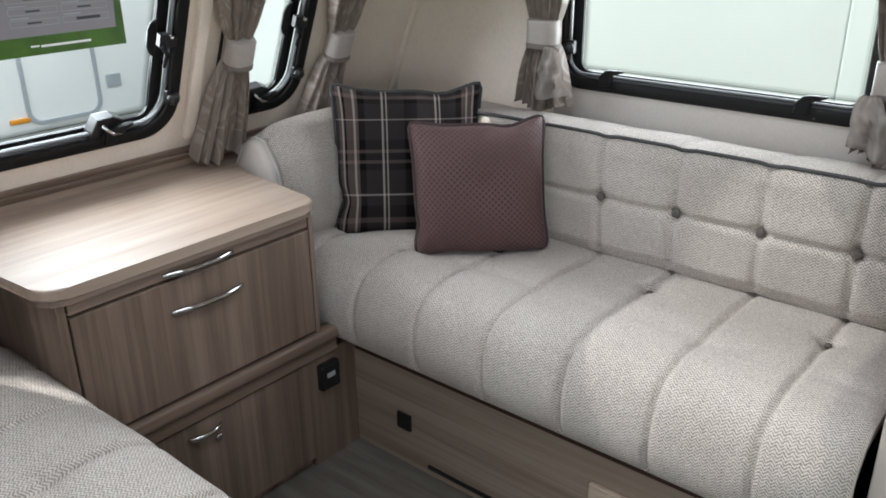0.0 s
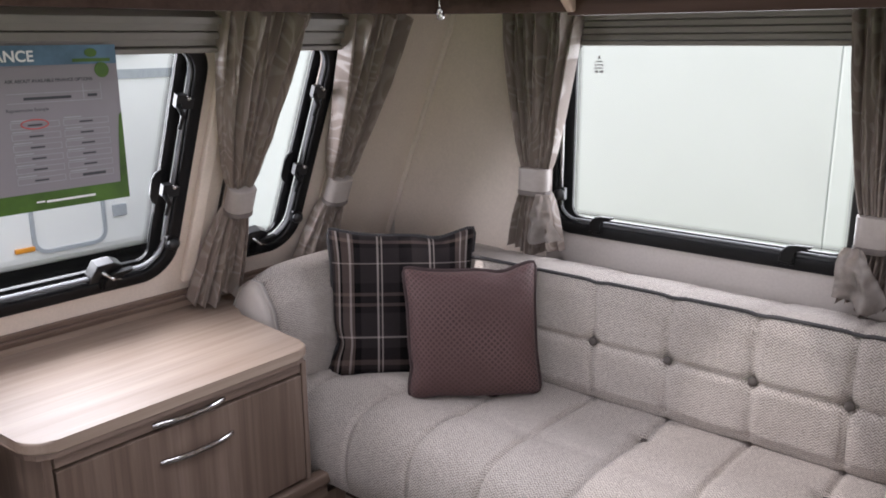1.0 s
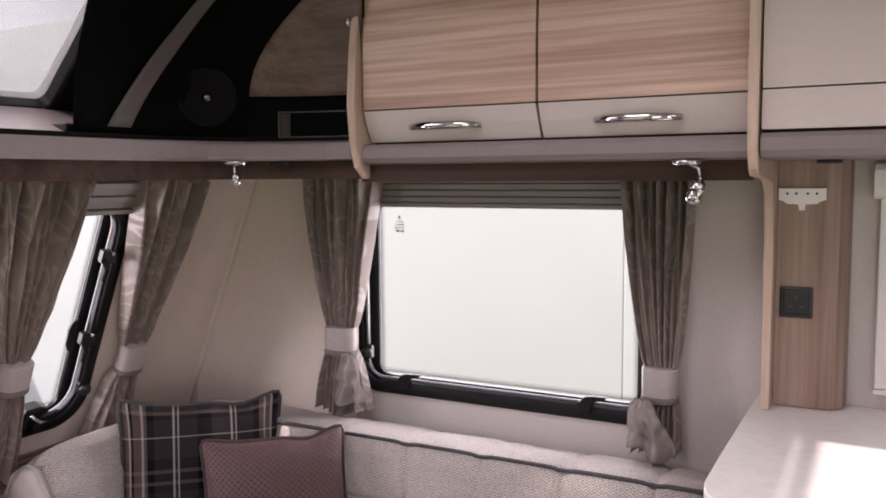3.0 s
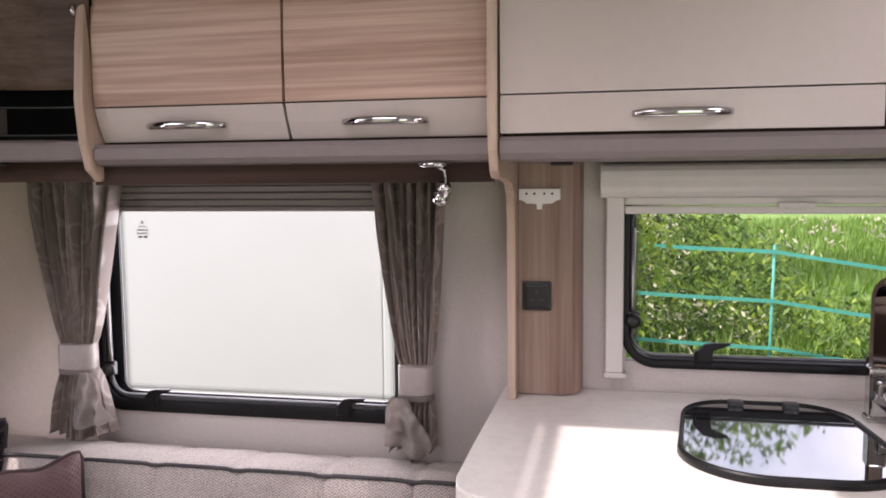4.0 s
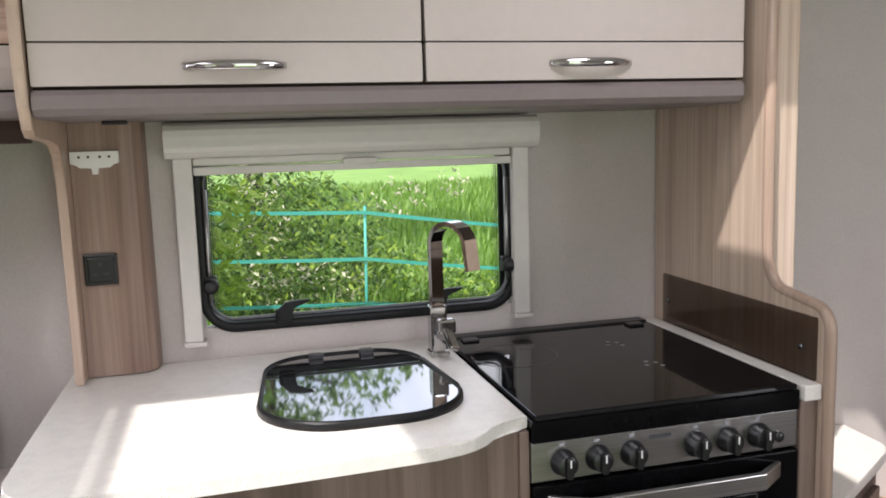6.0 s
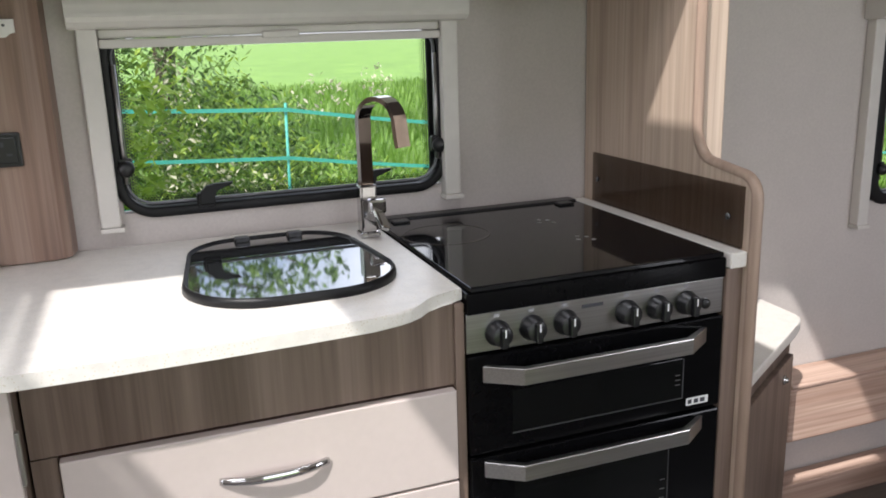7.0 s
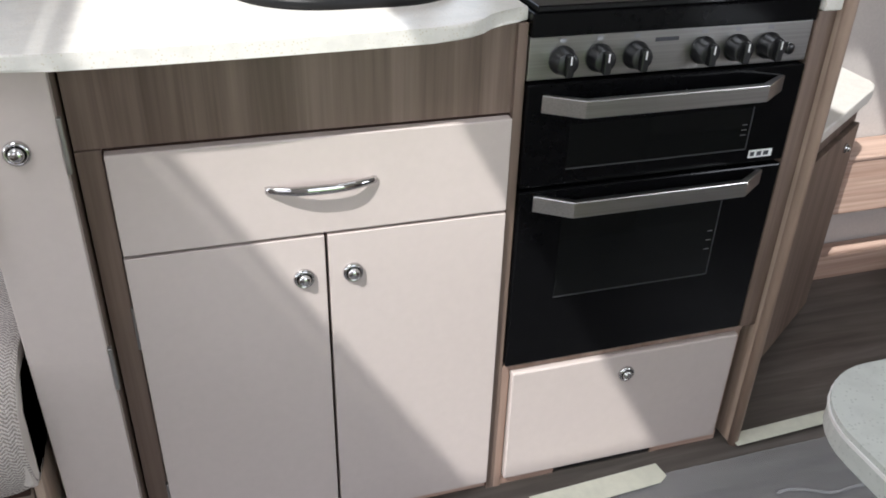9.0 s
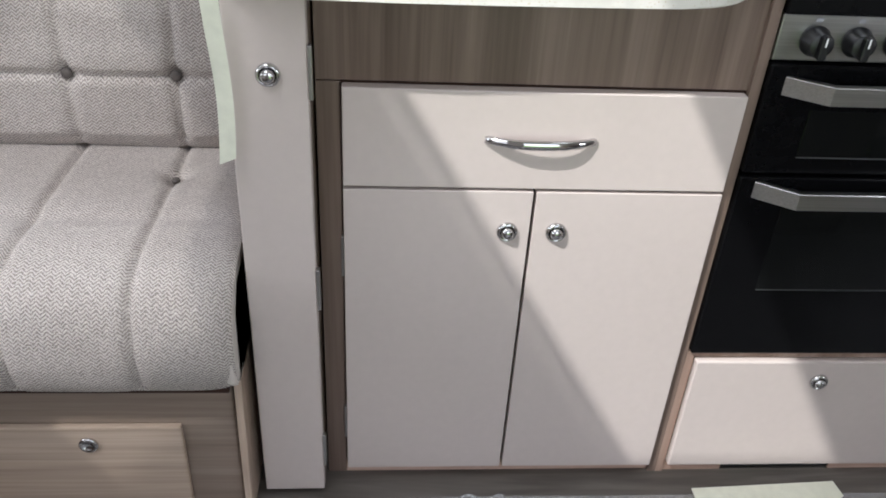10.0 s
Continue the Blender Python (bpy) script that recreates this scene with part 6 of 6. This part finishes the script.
# ---- floor covering and tape ----
fl = thing("floor_film", "clear protective film lying creased over the floor", "protective film", (0.3, 0.8, 0.004))
part("film", sheet(lambda s, t: (-0.62 + 2.2 * s, 0.42 + 0.83 * t, 0.004 + 0.0025 * (1 + noise.noise(Vector((s * 9, t * 14, 0))))), 60, 40), film_mat, fl, "", True)
for k, (x0, y0, x1, y1) in enumerate(((1.10, 1.14, 1.30, 1.10), (1.12, 1.10, 1.26, 1.04), (0.18, 1.245, 0.26, 1.243))):
    part("crease", tube([(x0 + (x1 - x0) * i / 8, y0 + (y1 - y0) * i / 8 + 0.008 * math.sin(i * 1.1), 0.009) for i in range(9)], 0.0035, 6), film_mat, fl, "shiny fold in the film", True)
for pts in ([(0.62, 1.262), (0.905, 1.276), (0.91, 1.240), (0.89, 1.226), (0.62, 1.210)], [(1.10, 1.275), (1.72, 1.300), (1.72, 1.335), (1.10, 1.310)]):
    ft = thing("floor_tape", "strip of cream masking tape on the floor", "tape", (pts[0][0], pts[0][1], 0.005))
    part("tape", prism(pts, 0.0085, 0.0100, Matrix.Identity(4)), tape_mat, ft)


# ---- poster in the front window ----
ps = thing("poster", "white and green finance poster hanging in the front window", "poster", (-1.49, 0.75, 1.20))
PX = -1.482
PM = axes((PX, 0.545, 1.052), (0, 1, 0), (0, 0, 1))          # u across, v up
PW, PH = 0.299, 0.288


def flat(name, u0, u1, v0, v1, mat, w=0.0012, label="", parent=ps):
    return part(name, prism([(u0, v0), (u1, v0), (u1, v1), (u0, v1)], w, w + 0.0003, PM), mat, parent, label)


part("sheet", prism([(0, 0), (PW, 0), (PW, PH), (0, PH)], 0, 0.001, PM), paper, ps)
flat("sky_band", 0, PW, PH - 0.034, PH, paper_sky, label="pale blue sky printed along the top")
flat("grass_band", 0, PW, 0.0, 0.032, paper_green, 0.0013, "green grass printed along the foot")
part("grass_edge", prism([(PW - 0.016, 0.030), (PW, 0.030), (PW, 0.165), (PW - 0.006, 0.158), (PW - 0.010, 0.120)], 0.0013, 0.0017, PM), paper_green, ps)
flat("white_panel", 0.006, PW - 0.016, 0.034, PH - 0.036, paper, 0.0016)


def words(text, u, v, size, mat, w=0.0022, name="lettering", heavy=0.0):
    cu = bpy.data.curves.new(name, "FONT")
    cu.body, cu.size, cu.extrude, cu.offset = text, size, 0.00005, heavy
    ob = new(name, cu)
    cu.materials.append(mat)
    ob.parent = ps
    ob.matrix_parent_inverse = Matrix.Translation(-ps.location)
    ob.matrix_basis = PM @ Matrix.Translation((u, v, w))
    return ob


words("FINANCE", 0.038, PH - 0.027, 0.026, ink_white, 0.0024, heavy=0.0006)
words("ASK ABOUT AVAILABLE FINANCE OPTIONS", 0.092, 0.225, 0.0080, ink, heavy=0.00012)
words("Representative Example", 0.088, 0.176, 0.0076, ink, heavy=0.00006)
flat("heading_bar", 0.120, 0.205, 0.195, 0.200, ink, 0.0022)
flat("tree_print", 0.214, 0.286, PH - 0.030, PH - 0.024, paper_green, 0.0020, "printed green field")
part("tree_crown", prism([(0.250 + 0.012 * math.cos(q * 0.5236), PH - 0.014 + 0.008 * math.sin(q * 0.5236)) for q in range(12)], 0.0020, 0.0024, PM), paper_green, ps, "printed tree")
for v in (0.190, 0.206):
    flat("box_line", 0.092, 0.262, v, v + 0.0009, ink_grey, 0.0021)
for u in (0.228, 0.262):
    flat("box_line", u, u + 0.0009, 0.190, 0.220, ink_grey, 0.0021)
flat("year_bar", 0.236, 0.254, 0.196, 0.201, ink, 0.0022)
flat("web_tail", 0.12, 0.135, 0.014, 0.017, ink_white, 0.0022)
flat("web_bar", 0.138, 0.230, 0.0125, 0.0165, ink_white, 0.0022)
part("badge", prism([(0.268 + 0.014 * math.cos(q * 0.3927), 0.243 + 0.014 * math.sin(q * 0.3927)) for q in range(16)], 0.0022, 0.0026, PM), paper_green, ps, "round green badge")
flat("logo_bar", 0.210, 0.255, 0.052, 0.057, ink, 0.0022)
for r in range(6):
    v = 0.157 - 0.0195 * r
    for u0 in (0.092, 0.185):
        flat("box_line", u0, u0 + 0.086, v, v + 0.0008, ink_grey, 0.0021)
        flat("box_line", u0, u0 + 0.086, v - 0.0105, v - 0.0097, ink_grey, 0.0021)
        flat("figure_bar", u0 + 0.030, u0 + 0.055, v - 0.0066, v - 0.0036, ink, 0.0021)
        flat("caption_bar", u0 + 0.002, u0 + 0.034, v + 0.003, v + 0.005, ink_grey, 0.0021)
        for uu in (u0, u0 + 0.0852):
            flat("box_line", uu, uu + 0.0008, v - 0.0105, v, ink_grey, 0.0021)
part("red_ring", tube([PM @ Vector((0.134 + 0.024 * math.cos(a * 0.3142), 0.1535 + 0.008 * math.sin(a * 0.3142), 0.0026)) for a in range(21)], 0.0009, 5), ink_red, ps, "red hand-drawn ring")


# ---- outside ----
gr = bmesh.new()
R = 400
for a, b, c, d in ((-R, R, 2.6, R), (-R, R, -R, 2.6)):
    gr.faces.new([gr.verts.new(p) for p in ((a, c, -0.45), (b, c, -0.45), (b, d, -0.45), (a, d, -0.45))])
structure("ground", gr, meadow, "green meadow reaching the horizon", "ground")
structure("road", box(-9, -2.05, -6, 6, -0.46, -0.44), asphalt, "dark sales yard surface in front of the caravan", "yard")

nv = thing("neighbour_caravan", "white caravan parked beside the side window", "caravan", (-3.2, 3.9, -0.45))
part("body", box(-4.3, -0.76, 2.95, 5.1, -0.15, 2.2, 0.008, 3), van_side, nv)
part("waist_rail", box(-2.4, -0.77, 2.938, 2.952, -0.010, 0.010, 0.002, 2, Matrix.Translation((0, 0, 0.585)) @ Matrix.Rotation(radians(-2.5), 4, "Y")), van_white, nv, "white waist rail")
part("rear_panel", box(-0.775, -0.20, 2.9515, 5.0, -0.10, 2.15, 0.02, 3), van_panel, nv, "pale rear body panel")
for x in (-2.9, -2.2):
    part("wheel", turned([(0.30, -0.1), (0.32, 0.0), (0.30, 0.1)], axes((x, 3.05, -0.13), (1, 0, 0), (0, 0, 1)), 24), rubber, nv, "", True)
fv = thing("front_caravan", "white caravan parked across the yard with a grey-framed hatch", "caravan", (-6.2, 1.5, -0.45))
part("body", box(-7.3, -5.12, -4.5, 6.5, -0.03, 2.2, 0.08, 4), van_white, fv)
part("chassis", box(-7.1, -5.3, -4.3, 6.3, -0.22, -0.04), rubber, fv)
for y in (-1.2, 3.4):
    part("wheel", turned([(0.28, -0.1), (0.32, 0.0), (0.28, 0.1)], axes((-5.35, y, -0.14), (0, 1, 0), (0, 0, 1)), 24), rubber, fv, "", True)
NVM = axes((-5.12, 0, 0), (0, 1, 0), (0, 0, 1))
part("hatch_frame", ring(rounded(2.19, 2.68, 0.055, 0.74, 0.09), rounded(2.215, 2.655, 0.08, 0.715, 0.07), -0.005, 0.012, NVM), van_grey, fv, "grey rounded hatch frame")
part("stripe", box(-5.125, -5.112, 1.0, 4.2, 1.10, 1.16), van_grey, fv)
part("marker_lamp", box(-5.13, -5.10, 2.08, 2.20, 0.085, 0.115, 0.006), amber, fv, "amber marker lamp")
part("vent", box(-5.13, -5.110, 2.73, 2.83, 0.21, 0.29, 0.004), van_grey, fv)
part("badge", box(-5.13, -5.108, 2.73, 3.06, 1.27, 1.50, 0.05, 3), blue_plastic, fv, "blue panel")


# ---- hedge, grass and fence ----
def leaf_cloud(name, mat, blobs, count, size, seed, label, category="hedge", flat_up=0.3):
    rnd = random.Random(seed)
    V, F = [], []
    total = sum(b[3] * b[4] * b[5] for b in blobs)
    for cx, cy, cz, rx, ry, rz in blobs:
        for _ in range(int(count * rx * ry * rz / total)):
            while True:
                p = Vector((rnd.uniform(-1, 1), rnd.uniform(-1, 1), rnd.uniform(-1, 1)))
                if p.length <= 1 and p.length > rnd.random() ** 0.4 * 0.75:
                    break
            lump = 1 + 0.25 * noise.noise(p * 2.5 + Vector((cx, cy, cz)))
            c = Vector((cx + p.x * rx * lump, cy + p.y * ry * lump, cz + p.z * rz * lump))
            n = Vector((rnd.gauss(0, 1), rnd.gauss(0, 1), rnd.gauss(0, 1) + flat_up)).normalized()
            u = n.orthogonal().normalized()
            u.rotate(Euler((0, 0, rnd.uniform(0, 6.28))))
            w = n.cross(u)
            s = size * rnd.uniform(0.6, 1.4)
            i = len(V)
            V += [c - u * s, c + w * s * 0.45 + n * s * 0.15, c + u * s, c - w * s * 0.45 + n * s * 0.15]
            F += [(i, i + 1, i + 2), (i, i + 2, i + 3)]
    me = bpy.data.meshes.new(name)
    me.from_pydata([tuple(v) for v in V], [], F)
    me.materials.append(mat)
    return tagged(new(name, me), label, category, kind="stuff")


HEDGE = [(-0.2, 9.2, 0.5, 1.5, 1.0, 1.5), (0.9, 9.4, 0.0, 1.2, 0.9, 1.0), (1.9, 9.0, -0.25, 1.0, 0.8, 0.5), (-1.8, 9.4, 1.0, 1.6, 1.0, 1.9), (2.9, 8.6, -0.40, 0.9, 0.7, 0.35), (4.6, 8.8, -0.1, 1.4, 0.9, 0.6), (6.4, 9.4, 0.4, 1.6, 1.0, 1.2)]
leaf_cloud("hedge", leaf_dark, HEDGE, 34000, 0.044, 11, "dense green hawthorn hedge beyond the fence")
leaf_cloud("hedge", leaf_bright, [(b[0], b[1] - 0.5, b[2] + 0.1, b[3] * 0.9, b[4] * 0.6, b[5] * 0.9) for b in HEDGE], 5000, 0.045, 12, "fresh bright leaves on the hedge")
leaf_cloud("blossom", blossom, [(0.45, 8.4, 0.55, 0.30, 0.2, 0.75), (1.0, 8.5, -0.15, 0.6, 0.25, 0.35), (-0.5, 8.3, 0.6, 0.5, 0.3, 0.6), (1.9, 8.5, 0.75, 0.28, 0.2, 0.25), (2.5, 8.6, 0.90, 0.2, 0.2, 0.2)], 1100, 0.030, 13, "cream hawthorn blossom")
leaf_cloud("young_shoots", leaf_bright, [(0.22, 5.2, 1.00, 0.20, 0.15, 0.12), (0.20, 5.3, 0.78, 0.22, 0.15, 0.10), (0.05, 5.2, 0.55, 0.2, 0.15, 0.15)], 170, 0.060, 14, "bright young shoots close to the window", "shrub", 2.0)


def blades(name, x0, x1, y0, y1, count, h, seed, label):
    rnd = random.Random(seed)
    V, F = [], []
    for _ in range(count):
        x, y = rnd.uniform(x0, x1), y0 + (y1 - y0) * rnd.random() ** 1.3
        a, hh = rnd.uniform(0, 6.28), h * rnd.uniform(0.5, 1.3)
        dx, dy = math.cos(a), math.sin(a)
        i = len(V)
        wd = 0.010 + 0.0012 * y
        V += [(x - dy * wd, y + dx * wd, -0.46), (x + dy * wd, y - dx * wd, -0.46), (x + dx * hh * 0.4, y + dy * hh * 0.4, -0.45 + hh)]
        F.append((i, i + 1, i + 2))
    me = bpy.data.meshes.new(name)
    me.from_pydata(V, [], F)
    me.materials.append(leaf_grass)
    return tagged(new(name, me), label, "grass", kind="stuff")


blades("grass", -1, 14, 6.5, 30, 26000, 0.30, 21, "tall meadow grass")
blades("grass", -1, 9, 3.0, 7.5, 9000, 0.22, 22, "rough verge grass by the fence")

tree = thing("tree", "leafy tree standing behind the hedge", "tree", (0.6, 13.5, -0.45))
part("trunk", tube([(0.6, 13.5, -0.45), (0.65, 13.5, 1.2), (0.55, 13.4, 2.8), (0.7, 13.4, 4.4), (0.65, 13.3, 6.0)], [0.22, 0.17, 0.13, 0.09, 0.04], 10), tree_bark, tree, "", True)
tips = []
for k in range(14):
    z = 1.6 + 0.3 * k
    a = k * 2.4
    L = 2.4 - 0.09 * k
    p = [(0.6, 13.45, z), (0.6 + 0.5 * L * math.cos(a), 13.45 + 0.5 * L * math.sin(a), z + 0.5), (0.6 + L * math.cos(a), 13.45 + L * math.sin(a), z + 0.8)]
    tips += [p[1], p[2]]
    part("limb", tube(p, [0.05, 0.03, 0.012], 6), tree_bark, tree, "", True)
crown = leaf_cloud("crown", leaf_dark, [(x, y, z, 0.75, 0.75, 0.45) for x, y, z in tips], 7000, 0.085, 31, "", "")
for key in ("kind", "category", "label"):
    if key in crown:
        del crown[key]
crown.parent = tree
crown.matrix_parent_inverse = Matrix.Translation(-tree.location)

# out of view; its crown is added to keep sun off the front windows
unseen_shade_tree = thing("tree", "unseen leafy tree added to shade the front of the caravan", "tree", (-4.2, -1.6, -0.45))
part("trunk", tube([(-4.2, -1.6, -0.45), (-4.1, -1.5, 1.5), (-3.8, -1.1, 3.0), (-3.7, -0.9, 3.5)], [0.16, 0.12, 0.08, 0.04], 10), tree_bark, unseen_shade_tree, "", True)
for q in ((-3.2, -0.2, 3.6), (-4.1, -0.5, 3.6), (-3.4, -1.0, 3.6)):
    part("limb", tube([(-3.9, -1.2, 2.7), ((q[0] - 3.9) / 2, (q[1] - 1.2) / 2, 3.4), q], [0.05, 0.035, 0.015], 6), tree_bark, unseen_shade_tree, "", True)
yc = leaf_cloud("crown", leaf_dark, [(-3.22, -0.35, 3.60, 0.38, 0.65, 0.20), (-3.75, -0.75, 3.55, 0.5, 0.6, 0.35)], 3800, 0.085, 32, "", "")
for key in ("kind", "category", "label"):
    if key in yc:
        del yc[key]
yc.parent = unseen_shade_tree
yc.matrix_parent_inverse = Matrix.Translation(-unseen_shade_tree.location)

fence = thing("tape_fence", "teal tape fence on thin posts at the meadow edge", "fence", (1.1, 6.0, -0.45))
POSTS = ((-1.6, 6.0, 1.10), (1.11, 6.0, 0.90), (3.4, 6.1, 0.62), (5.7, 6.2, 0.85), (8.2, 6.3, 0.75))
for x, y, h in POSTS:
    part("post", tube([(x - 0.03, y, -0.46), (x, y, h)], 0.010, 8), tape_teal, fence, "", True)
for drop in (0.0, 0.335, 0.66):
    for (xa, ya, ha), (xb, yb, hb) in zip(POSTS, POSTS[1:]):
        za, zb = ha - 0.045 - drop, hb - 0.045 - drop * (1.0 if xa < 1 else 0.95)
        part("tape", sheet(lambda s, t, xa=xa, xb=xb, ya=ya, yb=yb, za=za, zb=zb: (xa + (xb - xa) * s, ya - 0.022 + (yb - ya) * s, za + (zb - za) * s - 0.03 * math.sin(math.pi * s) + 0.013 * (2 * t - 1)), 12, 1), tape_teal, fence)
